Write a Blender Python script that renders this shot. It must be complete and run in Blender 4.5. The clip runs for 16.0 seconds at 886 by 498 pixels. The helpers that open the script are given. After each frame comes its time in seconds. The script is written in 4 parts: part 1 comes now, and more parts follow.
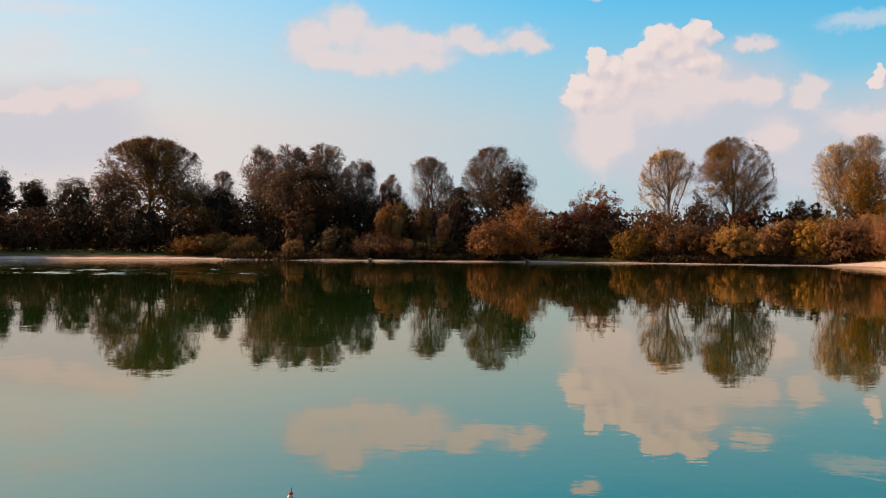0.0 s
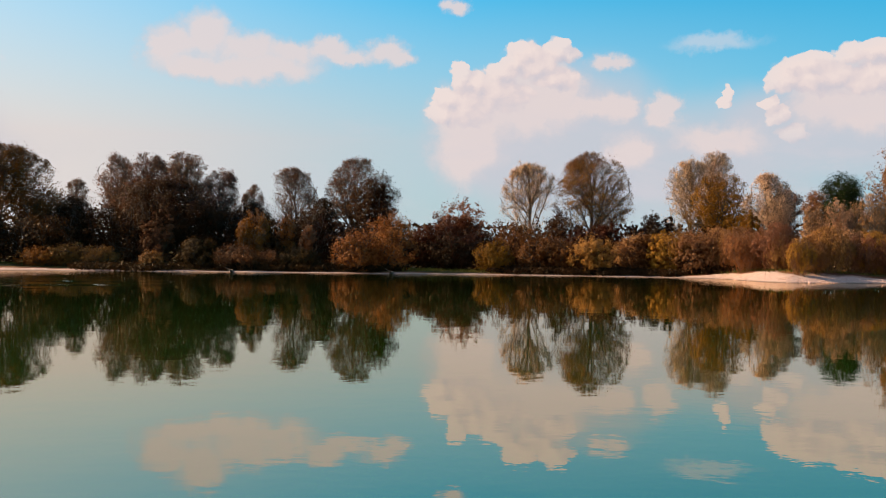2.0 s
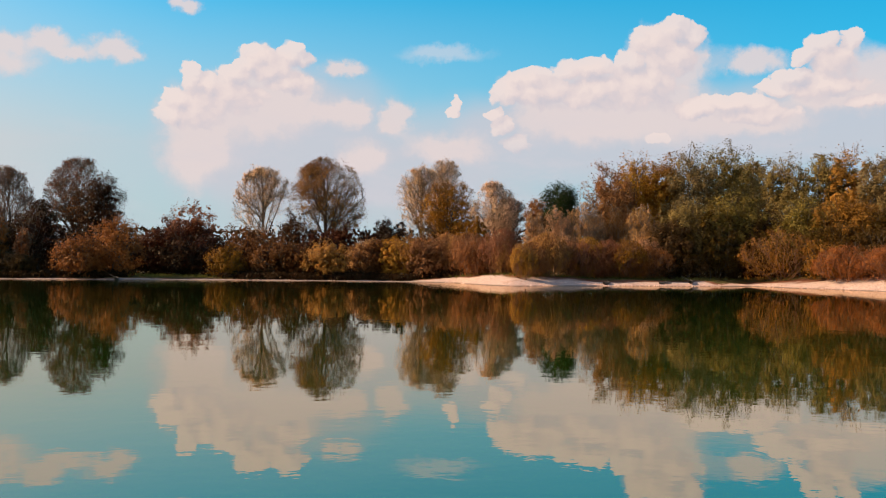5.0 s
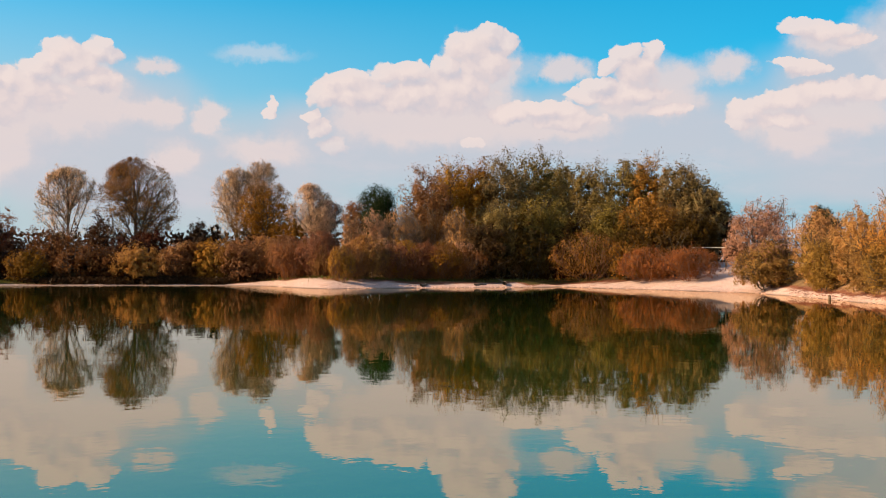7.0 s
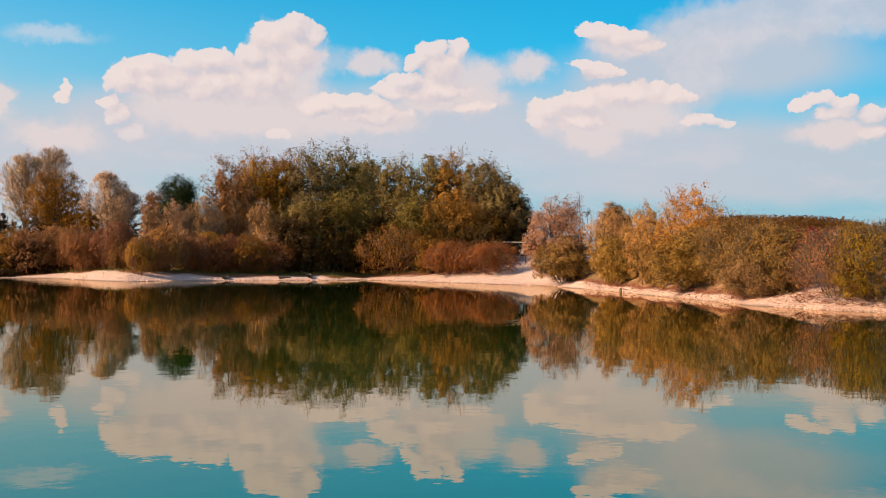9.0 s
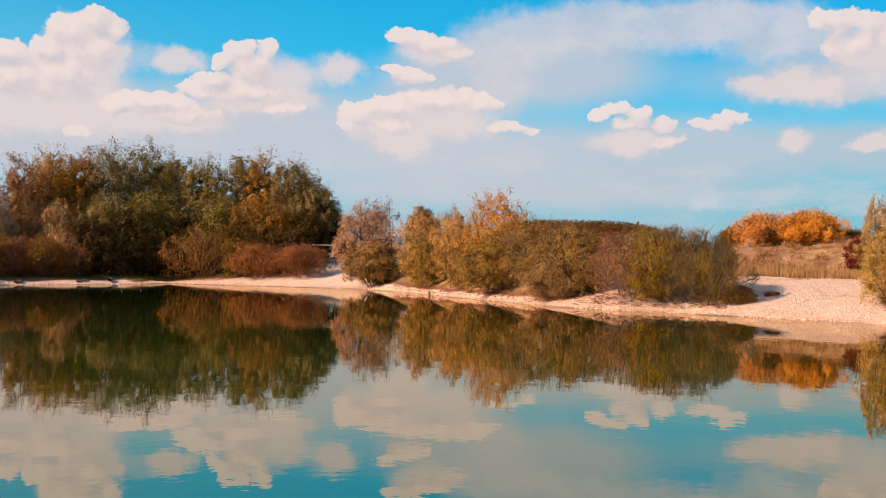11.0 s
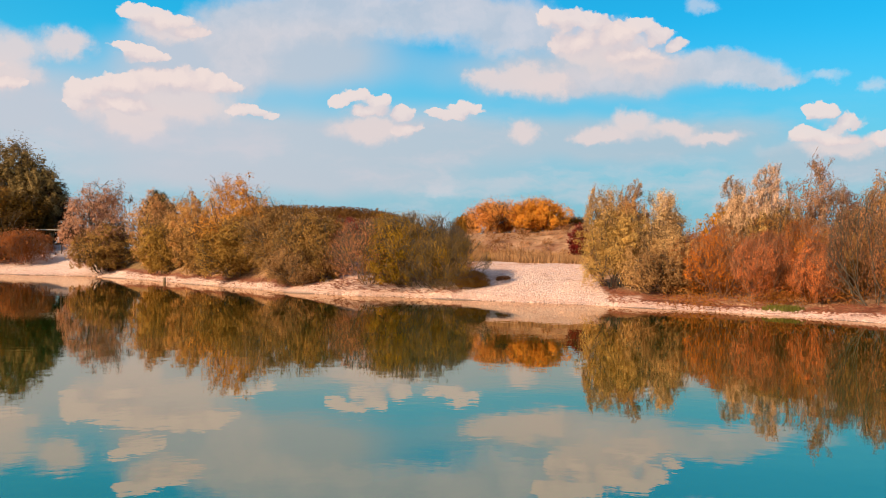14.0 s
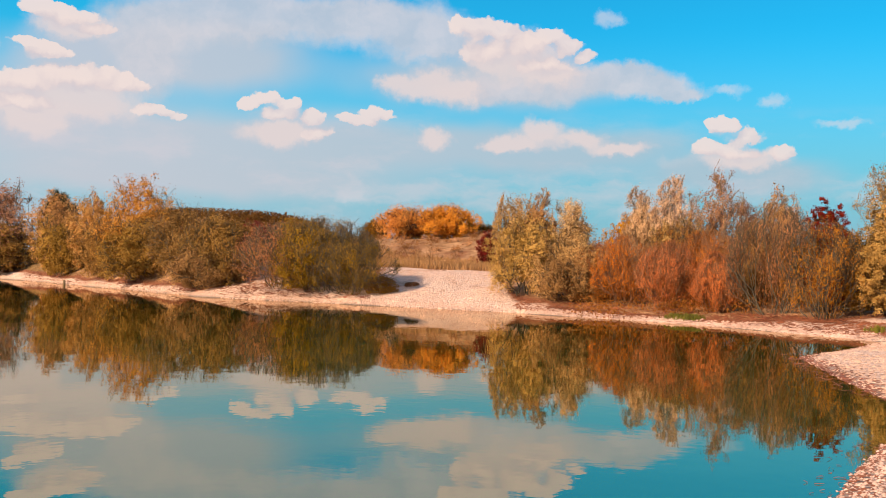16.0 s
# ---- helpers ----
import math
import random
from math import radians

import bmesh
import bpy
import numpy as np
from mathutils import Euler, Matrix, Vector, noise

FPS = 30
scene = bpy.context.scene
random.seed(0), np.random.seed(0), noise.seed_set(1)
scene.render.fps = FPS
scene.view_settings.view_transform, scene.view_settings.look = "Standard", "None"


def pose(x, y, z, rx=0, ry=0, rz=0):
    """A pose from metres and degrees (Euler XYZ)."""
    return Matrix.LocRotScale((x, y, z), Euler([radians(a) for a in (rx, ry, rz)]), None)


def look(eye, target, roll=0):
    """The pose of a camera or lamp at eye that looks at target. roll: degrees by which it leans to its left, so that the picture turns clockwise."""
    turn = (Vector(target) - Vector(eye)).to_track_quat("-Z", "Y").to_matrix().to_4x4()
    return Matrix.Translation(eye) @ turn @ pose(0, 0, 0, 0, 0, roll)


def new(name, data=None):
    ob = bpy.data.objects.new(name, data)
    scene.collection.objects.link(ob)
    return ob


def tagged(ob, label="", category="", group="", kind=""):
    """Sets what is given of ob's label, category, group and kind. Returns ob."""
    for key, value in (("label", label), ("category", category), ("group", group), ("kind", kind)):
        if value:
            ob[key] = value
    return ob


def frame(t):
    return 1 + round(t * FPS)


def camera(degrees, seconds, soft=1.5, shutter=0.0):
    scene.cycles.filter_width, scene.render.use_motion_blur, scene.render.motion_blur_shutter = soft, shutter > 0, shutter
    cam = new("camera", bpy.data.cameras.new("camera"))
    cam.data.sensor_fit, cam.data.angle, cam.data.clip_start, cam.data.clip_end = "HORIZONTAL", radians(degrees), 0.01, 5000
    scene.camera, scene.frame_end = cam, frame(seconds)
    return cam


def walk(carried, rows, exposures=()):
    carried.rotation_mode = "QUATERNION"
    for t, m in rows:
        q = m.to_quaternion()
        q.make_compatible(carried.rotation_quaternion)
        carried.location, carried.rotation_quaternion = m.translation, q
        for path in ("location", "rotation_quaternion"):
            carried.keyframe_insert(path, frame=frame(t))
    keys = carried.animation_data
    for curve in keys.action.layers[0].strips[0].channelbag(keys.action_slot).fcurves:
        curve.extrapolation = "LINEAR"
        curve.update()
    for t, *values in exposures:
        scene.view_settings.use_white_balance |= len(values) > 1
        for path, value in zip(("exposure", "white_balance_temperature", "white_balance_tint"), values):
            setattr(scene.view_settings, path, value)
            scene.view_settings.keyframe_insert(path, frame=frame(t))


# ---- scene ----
cam = camera(45.84, 16.0, soft=0.8)
EYE = 2.0
# seconds, heading (clockwise from the first view), pitch, roll
TURNS = [
    (0.0, -0.00, -0.53, 0.47),
    (0.5, 1.33, -0.41, 0.86),
    (1.0, 3.21, -0.25, 1.10),
    (1.5, 5.42, -0.16, 0.94),
    (2.0, 7.42, 0.17, 0.70),
    (2.5, 10.00, 0.35, 0.84),
    (3.0, 12.28, 0.51, 0.77),
    (3.5, 15.21, 0.51, 0.77),
    (4.0, 17.88, 0.49, 0.91),
    (6.5, 28.60, 0.82, 0.18),
    (7.0, 31.84, 0.83, 0.34),
    (7.5, 34.74, 0.72, 0.31),
    (8.0, 37.34, 0.61, 0.33),
    (8.5, 39.90, 0.45, 0.39),
    (9.0, 42.45, 0.54, 0.66),
    (9.5, 45.10, 0.52, 0.92),
    (12.0, 57.91, 0.68, 0.64),
    (12.5, 60.46, 0.36, 0.86),
    (13.0, 62.79, 0.17, 0.76),
    (13.5, 64.97, 0.21, 0.64),
    (14.0, 66.96, 0.21, 0.62),
    (14.5, 68.97, 0.22, 0.73),
    (15.0, 70.62, 0.33, 0.73),
    (15.5, 71.61, 0.59, 1.07),
    (16.0, 71.92, 0.62, 1.38),
]


def gaze(t, heading, pitch, roll):
    h, p = radians(heading), radians(pitch)
    aim = Vector((math.sin(h) * math.cos(p), math.cos(h) * math.cos(p), math.sin(p))) * 100
    return t, look((0, 0, EYE), Vector((0, 0, EYE)) + aim, roll)


walk(cam, [gaze(*row) for row in TURNS], [(0.0, 0.68, 7000, 14), (16.0, 0.68, 7000, 14)])

# ---- sky and sun ----
SUN_AZ, SUN_EL = -65.0, 30.0
world = bpy.data.worlds.new("sky")
scene.world = world
world.use_nodes = True


class Nodes:
    """Short hand for building node trees."""

    def __init__(self, tree):
        self.tree = tree
        tree.nodes.clear()

    def add(self, kind, inputs=None, **props):
        n = self.tree.nodes.new(kind)
        for k, v in props.items():
            if k == "operation":
                n.operation = v
            elif k == "use_clamp":
                n.use_clamp = v
            elif k == "data_type":
                n.data_type = v
            elif k == "blend_type":
                n.blend_type = v
            elif k == "interpolation_type":
                n.interpolation_type = v
            elif k == "attribute_name":
                n.attribute_name = v
        for k, v in (inputs or {}).items():
            if isinstance(v, bpy.types.NodeSocket):
                self.tree.links.new(v, n.inputs[k])
            else:
                n.inputs[k].default_value = v
        return n

    def math(self, op, a, b=0.0, c=None, clamp=False):
        ins = {0: a, 1: b}
        if c is not None:
            ins[2] = c
        return self.add("ShaderNodeMath", ins, operation=op, use_clamp=clamp).outputs[0]

    def vec(self, op, a, b=(0, 0, 0)):
        n = self.add("ShaderNodeVectorMath", {0: a, 1: b}, operation=op)
        return n.outputs["Value" if op in ("LENGTH", "DOT_PRODUCT", "DISTANCE") else "Vector"]

    def mix(self, f, a, b, mode="MIX"):
        n = self.add("ShaderNodeMix", {0: f, 6: a, 7: b}, data_type="RGBA", blend_type=mode)
        return n.outputs[2]

    def noise(self, v, scale, detail=4.0, rough=0.55, distortion=0.0, out="Fac"):
        n = self.add("ShaderNodeTexNoise", {"Vector": v, "Scale": scale, "Detail": detail, "Roughness": rough, "Distortion": distortion})
        return n.outputs[out]

    def span(self, v, a, b, c=0.0, d=1.0, smooth=False):
        n = self.add("ShaderNodeMapRange", {0: v, 1: a, 2: b, 3: c, 4: d}, interpolation_type="SMOOTHSTEP" if smooth else "LINEAR")
        return n.outputs[0]


W = Nodes(world.node_tree)
air = W.add("ShaderNodeTexSky")
air.sky_type, air.sun_disc = "NISHITA", False
air.sun_elevation, air.sun_rotation, air.altitude = radians(SUN_EL), radians(SUN_AZ), 50
air.air_density, air.dust_density, air.ozone_density = 1.0, 1.2, 2.5
ray = W.add("ShaderNodeTexCoord").outputs["Generated"]
xyz = W.add("ShaderNodeSeparateXYZ", {0: ray}).outputs
az = W.math("DEGREES", W.math("ARCTAN2", xyz[0], xyz[1]))
el = W.math("DEGREES", W.math("ARCSINE", xyz[2]))
flat = W.add("ShaderNodeCombineXYZ", {0: az, 1: el, 2: 0.0}).outputs[0]
# billows: the directions are warped at two sizes before the cloud masses are read
big = W.vec("SUBTRACT", W.noise(flat, 0.22, 2, out="Color"), (0.5, 0.5, 0.5))
fine = W.vec("SUBTRACT", W.noise(flat, 0.9, 5, 0.6, out="Color"), (0.5, 0.5, 0.5))
crisp_at = W.vec("ADD", flat, W.vec("ADD", W.vec("MULTIPLY", big, (0.5, 0.4, 0)), W.vec("MULTIPLY", fine, (1.0, 0.9, 0))))
soft_at = W.vec("ADD", flat, W.vec("ADD", W.vec("MULTIPLY", big, (1.4, 0.7, 0)), W.vec("MULTIPLY", fine, (2.0, 1.3, 0))))
haze_at = W.vec("ADD", flat, W.vec("MULTIPLY", big, (6.0, 1.5, 0)))
places = {"crisp": [crisp_at, W.vec("ADD", crisp_at, (-0.42, 0.5, 0))], "soft": [soft_at], "grey": [soft_at], "faint": [soft_at], "haze": [haze_at]}
masses = {}


def cloud(group, puffs):
    """Round masses of one cloud: direction and half sizes in degrees."""
    for i, at in enumerate(places[group]):
        for pa, pe, ra, re in puffs:
            if group == "soft":
                ra, re = ra * 1.12, re * 1.22
            off = W.add("ShaderNodeVectorMath", {0: at, 1: (1 / ra, 1 / re, 0), 2: (-pa / ra, -pe / re, 0)}, operation="MULTIPLY_ADD").outputs[0]
            far = W.vec("LENGTH", off)
            masses[group, i] = W.math("SMOOTH_MIN", masses[group, i], far, 0.22 if group == "crisp" else 0.8) if (group, i) in masses else far


def cumulus(puffs):
    """Crisp heads and the softer body behind and below their larger masses."""
    cloud("crisp", puffs)
    cloud("soft", [(pa + 0.25, pe - 0.4, ra * 1.1, re * 1.1) for pa, pe, ra, re in puffs if ra * re > 1.0])


def billow(at):
    """Cauliflower bumps of two sizes."""
    total = None
    for scale, amount in ((1.15, 0.42), (2.9, 0.2)):
        cell = W.add("ShaderNodeTexVoronoi", {"Vector": at, "Scale": scale})
        cell.voronoi_dimensions, cell.feature = "2D", "SMOOTH_F1"
        cell.inputs["Smoothness"].default_value = 0.25
        f = W.math("MULTIPLY", W.math("SUBTRACT", 0.42, cell.outputs["Distance"]), amount)
        total = W.math("ADD", total, f) if total else f
    return total


# tower of the first view
cumulus([
    (8.2, 9.9, 0.68, 0.56), (8.4, 9.4, 0.87, 0.62), (7.6, 8.4, 0.99, 0.68), (7.3, 7.5, 0.77, 0.62), (9.1, 9.2, 1.24, 0.87),
    (10.5, 9.8, 1.17, 0.68), (11.8, 10.8, 1.24, 0.87), (11.1, 10.4, 0.93, 0.62), (12.4, 10.1, 1.55, 0.87), (13.4, 10.9, 0.93, 0.74),
    (13.8, 11.2, 0.56, 0.49), (14.1, 10.6, 0.77, 0.62), (8.4, 7.8, 1.85, 1.24), (10.2, 8.6, 2.16, 1.24), (13.4, 9.4, 1.39, 0.77),
])
# its body
cloud("soft", [
    (12.0, 7.9, 3.71, 1.70), (9.3, 6.3, 2.01, 1.55), (8.3, 5.1, 1.70, 1.55), (16.7, 7.9, 1.17, 0.68), (15.2, 7.8, 1.55, 0.56),
    (19.3, 8.1, 0.77, 0.74), (19.3, 7.4, 0.77, 0.77), (16.3, 10.2, 1.24, 0.37),
])
# small heads between the towers
cumulus([
    (22.5, 8.5, 0.34, 0.49), (22.4, 8.0, 0.56, 0.31), (24.6, 8.0, 0.62, 0.37), (25.1, 7.3, 0.77, 0.56), (25.8, 6.4, 0.87, 0.56),
])
# drifting tufts
cloud("soft", [
    (17.0, 7.9, 1.08, 0.62), (15.7, 7.7, 1.55, 0.46), (19.4, 8.2, 0.74, 0.56), (19.4, 7.7, 0.77, 0.62), (17.6, 5.3, 1.55, 0.93),
    (22.2, 6.0, 2.78, 0.93), (8.0, 13.2, 0.87, 0.37), (38.1, 10.6, 1.70, 0.56),
])
# long cloud of the first view
cloud("soft", [
    (-5.3, 11.4, 1.39, 1.14), (-7.0, 10.9, 1.55, 0.93), (-7.9, 10.4, 1.08, 0.68), (-3.3, 10.7, 1.85, 0.83), (-0.8, 10.5, 1.55, 0.62),
    (1.0, 10.8, 1.08, 0.62), (2.3, 10.4, 1.24, 0.43), (4.2, 10.8, 1.39, 0.68), (-5.7, 9.6, 3.09, 0.62), (-2.7, 9.6, 3.40, 0.74),
    (5.2, 10.5, 0.87, 0.43),
])
# low cloud towards the sun
cloud("soft", [
    (-17.0, 7.8, 1.24, 0.56), (-18.1, 7.6, 1.24, 0.43), (-19.7, 7.1, 2.16, 0.56), (-21.9, 6.6, 2.16, 0.56),
])
# second tower
cumulus([
    (34.3, 12.3, 1.08, 0.87), (35.2, 11.9, 0.62, 0.77), (33.1, 11.7, 1.24, 0.93), (32.0, 10.8, 0.93, 0.77), (34.2, 10.9, 1.70, 1.24),
    (29.8, 10.4, 1.70, 0.62), (28.6, 10.3, 0.93, 0.56), (26.5, 9.9, 1.55, 0.68), (25.3, 9.3, 1.08, 0.62), (27.1, 9.2, 2.16, 1.08),
    (30.1, 9.1, 2.47, 1.24), (32.7, 9.4, 2.16, 1.55), (25.6, 9.0, 1.24, 0.68),
])
# its foot
cloud("soft", [
    (29.8, 7.5, 4.64, 1.24), (33.9, 8.2, 2.32, 1.85),
])
# third tower
cumulus([
    (41.7, 11.3, 0.93, 0.80), (43.1, 11.3, 0.68, 0.68), (40.9, 10.7, 0.87, 0.68), (42.3, 10.4, 1.55, 1.08), (40.3, 9.7, 1.24, 0.56),
    (39.7, 9.1, 1.39, 0.49), (41.9, 9.1, 2.47, 0.77), (37.2, 8.4, 2.78, 0.53), (35.4, 8.1, 1.55, 0.56), (33.4, 6.7, 0.68, 0.31),
    (38.5, 7.8, 2.47, 0.62), (44.0, 8.2, 1.39, 0.43),
])
# its side
cloud("soft", [
    (38.5, 10.6, 1.55, 0.62), (44.3, 9.8, 1.85, 0.99), (44.0, 8.7, 1.85, 0.93), (46.9, 10.4, 1.39, 0.77), (36.6, 7.4, 3.40, 0.74),
])
# lens and shelf
cumulus([
    (51.6, 12.0, 1.85, 0.68), (50.7, 12.2, 1.55, 0.56), (52.9, 11.5, 1.24, 0.37), (50.1, 10.5, 1.24, 0.28), (51.0, 10.1, 1.55, 0.37),
    (52.2, 8.9, 3.09, 0.77), (50.1, 8.5, 2.16, 0.68), (48.0, 8.1, 1.08, 0.77), (54.7, 8.7, 1.55, 0.62), (56.5, 7.5, 1.39, 0.43),
    (57.7, 7.3, 0.46, 0.25), (49.8, 7.6, 2.16, 0.62), (47.8, 7.5, 0.93, 0.37),
])
# under the shelf
cloud("soft", [
    (50.4, 6.5, 1.85, 0.77), (52.5, 7.7, 3.71, 0.93),
])
# torn row
cumulus([
    (62.1, 8.4, 0.93, 0.56), (63.3, 8.1, 0.93, 0.49), (61.3, 8.1, 0.77, 0.37), (64.6, 7.4, 0.93, 0.56), (65.0, 6.6, 0.93, 0.56),
    (63.0, 7.6, 1.85, 0.49), (66.5, 7.5, 0.68, 0.31), (68.2, 7.8, 1.08, 0.43), (67.3, 7.4, 1.24, 0.31),
])
# below the row
cloud("soft", [
    (71.1, 6.6, 0.99, 0.68), (63.0, 6.6, 2.32, 0.74),
])
# large cloud of the last view
cumulus([
    (73.5, 12.4, 1.24, 0.77), (74.9, 12.3, 1.24, 0.77), (72.6, 12.7, 0.77, 0.56), (77.4, 12.1, 1.24, 0.56), (76.2, 11.6, 1.85, 1.08),
    (78.3, 11.6, 1.08, 0.77), (74.3, 11.4, 1.85, 1.08), (77.1, 10.7, 2.16, 0.77), (79.2, 11.1, 0.93, 0.46),
])
# its wings
cloud("soft", [
    (71.3, 9.7, 1.55, 0.77), (72.8, 9.3, 1.70, 0.77), (69.1, 9.5, 1.39, 0.43), (70.3, 9.2, 1.85, 0.56),
])
# low row of the last view
cloud("soft", [
    (77.3, 7.2, 1.30, 0.62), (76.0, 6.5, 1.85, 0.46), (79.3, 6.7, 1.55, 0.46), (74.8, 6.2, 1.24, 0.31), (81.2, 6.2, 1.85, 0.37),
])
# last head
cumulus([
    (86.8, 7.4, 0.93, 0.56), (86.3, 7.5, 0.62, 0.43), (87.8, 6.8, 1.24, 0.62), (85.9, 6.2, 1.08, 0.49), (87.4, 6.1, 2.16, 0.56),
    (89.8, 6.0, 0.74, 0.53),
])
# thin scraps
cloud("faint", [
    (84.3, 5.4, 1.39, 0.43), (89.4, 8.7, 0.80, 0.43), (87.0, 9.3, 1.30, 0.37), (92.6, 7.4, 1.55, 0.28), (80.7, 13.1, 0.93, 0.43),
    (66.8, 4.2, 0.56, 0.68), (66.8, 3.4, 1.24, 0.68),
])
# thin veils
cloud("faint", [
    (-16.4, 9.7, 0.99, 0.37), (-20.8, 11.6, 4.02, 0.49), (21.3, 11.1, 2.01, 0.49), (-21.4, 9.6, 2.78, 1.24),
])
# thin bar
cloud("faint", [
    (21.9, 11.2, 2.94, 0.49),
])
# grey shelf
cloud("grey", [
    (60.8, 12.6, 7.11, 1.61), (66.9, 12.9, 5.25, 1.48), (55.8, 11.9, 3.40, 1.39), (55.9, 10.1, 2.16, 2.16), (70.9, 11.9, 3.40, 1.55),
])
# grey underside
cloud("grey", [
    (80.2, 9.9, 4.02, 0.99), (82.9, 9.6, 2.32, 0.80), (84.5, 9.1, 1.55, 0.43), (81.7, 10.3, 1.85, 0.56), (75.3, 9.2, 4.64, 0.80),
])
# haze between and below the clouds
cloud("haze", [
    (12.29, 5.33, 5.86, 3.7), (20.52, 4.6, 8.02, 3.09), (-21.35, 5.39, 8.02, 2.78), (28.37, 6.85, 10.19, 2.47), (12.53, 6.66, 5.86, 3.09),
    (41.49, 7.12, 12.96, 2.62), (52.41, 10.1, 4.63, 1.85), (52.95, 5.96, 6.79, 2.16), (15.14, 6.63, 4.94, 3.4), (58.49, 10.43, 7.41, 2.16),
    (57.96, 5.62, 9.88, 2.16), (30.08, 6.73, 6.17, 2.16), (63.96, 5.82, 12.96, 1.85), (74.45, 9.79, 8.02, 1.54), (57.81, 4.05, 12.96, 1.23),
    (78.21, 6.2, 6.17, 1.23), (75.55, 6.14, 9.88, 1.39), (87.3, 4.86, 6.17, 1.23),
])
masses = {key: W.math("SUBTRACT", 1.0, far) for key, far in masses.items()}
# cumulus heads: crisp towards the sun, shaded on the side turned away, their feet sunk in the haze
heads = [W.math("ADD", masses["crisp", i], billow(places["crisp"][i])) for i in (0, 1)]
lit = W.span(W.math("SUBTRACT", heads[0], heads[1]), -0.75, 0.75)
front = W.span(W.math("SUBTRACT", masses["crisp", 0], masses["crisp", 1]), -0.35, 0.25)
crisp = W.math("MULTIPLY", W.span(heads[0], 0.0, W.span(front, 0.1, 0.75, W.span(az, 38, 56, 0.36, 0.85), 0.18), smooth=True), 0.92)
crisp = W.math("MULTIPLY", crisp, W.span(el, 5.0, 8.2, W.span(az, 55, 72, 0.5, 0.95), 1.0, smooth=True))
relief = W.noise(soft_at, 0.5, 4, 0.55)
plump = W.math("ADD", masses["soft", 0], W.math("MULTIPLY", W.math("SUBTRACT", relief, 0.5), 0.5))
soft = W.math("MULTIPLY", W.span(plump, -0.15, 0.6, smooth=True), 0.85)
faint = W.math("MULTIPLY", W.span(masses["faint", 0], -0.1, 0.8, smooth=True), 0.5)
grey = W.math("MULTIPLY", W.span(masses["grey", 0], -0.1, 0.5, smooth=True), 0.85)
haze = W.math("MULTIPLY", W.span(masses["haze", 0], -0.25, 0.6, smooth=True), 0.85)
wisps = W.math("MULTIPLY", W.span(W.noise(W.vec("MULTIPLY", flat, (0.4, 1.0, 0)), 0.12, 5, 0.6), 0.5, 0.75, smooth=True), 0.35)
low = W.math("MULTIPLY", W.span(el, 1.0, 13.0, 1.0, 0.0, smooth=True), 0.88)
veil = W.math("MAXIMUM", low, W.math("MULTIPLY", wisps, W.span(el, 14, 30)))
tinted = W.mix(1.0, air.outputs[0], W.mix(W.span(az, 40, 80, smooth=True), (0.0, 1.98, 2.4, 1), (0.0, 1.55, 1.98, 1)), "MULTIPLY")
# the haze is warm towards the sun and turns blue away from it
mist = W.mix(W.span(az, 12, 48, smooth=True), (6.3, 7.6, 8.6, 1), (4.8, 6.9, 8.7, 1))
mist = W.mix(W.span(az, 46, 84, smooth=True), mist, (3.0, 6.4, 8.3, 1))
mist = W.mix(W.span(az, 8, -22, smooth=True), mist, (9.4, 8.9, 8.8, 1))
sunward = W.span(az, 58.0, -8.0, 0.0, 1.0, smooth=True)
veil = W.math("MAXIMUM", veil, W.math("MULTIPLY", sunward, W.span(el, 6.0, 14.5, 1.0, W.span(az, -25, 8, 0.6, 0.06))))
sky = W.mix(veil, tinted, mist)
sky = W.mix(faint, sky, (8.6, 8.9, 9.8, 1))
sky = W.mix(haze, sky, W.mix(W.span(az, 45, 88, smooth=True), (7.0, 7.45, 8.6, 1), (5.0, 6.9, 8.4, 1)))
sky = W.mix(grey, sky, W.mix(W.span(relief, 0.35, 0.65), (6.3, 7.3, 8.7, 1), (8.0, 8.3, 9.3, 1)))
sky = W.mix(soft, sky, W.mix(W.span(W.math("ADD", plump, W.math("MULTIPLY", relief, 0.6)), 0.2, 0.75), (7.2, 7.4, 8.5, 1), (9.4, 8.5, 8.7, 1)))
shades = W.mix(W.span(lit, 0.0, 0.5), (6.9, 7.1, 8.3, 1), (9.0, 8.2, 8.6, 1))
sky = W.mix(crisp, sky, W.mix(W.span(lit, 0.45, 0.85), shades, (10.4, 9.3, 9.2, 1)))
shelf = W.span(W.noise(W.vec("ADD", W.vec("MULTIPLY", flat, (0.3, 1.0, 0)), W.vec("MULTIPLY", fine, (0.5, 0.8, 0))), 0.42, 5, 0.6), 0.46, 0.7, smooth=True)
shelf = W.math("MULTIPLY", shelf, W.math("MULTIPLY", W.span(el, 8.5, 5.5), W.span(az, -10, 25, 0.12, 0.5)))
sky = W.mix(shelf, sky, (7.9, 7.9, 8.9, 1))
back = W.add("ShaderNodeBackground", {0: sky, 1: 0.05})
W.tree.links.new(back.outputs[0], W.add("ShaderNodeOutputWorld").inputs[0])

sun = new("sun", bpy.data.lights.new("sun", "SUN"))
sun.data.energy, sun.data.angle, sun.data.color = 5.9, radians(0.6), (1.0, 0.72, 0.42)
a, e = radians(SUN_AZ), radians(SUN_EL)
sun.matrix_world = look(Vector((math.sin(a) * math.cos(e), math.cos(a) * math.cos(e), math.sin(e))) * 300, (0, 0, 0))

# ---- materials ----


def material(name):
    m = bpy.data.materials.new(name)
    m.use_nodes = True
    return m, Nodes(m.node_tree)


def finish(n, shader):
    n.tree.links.new(shader, n.add("ShaderNodeOutputMaterial").inputs[0])


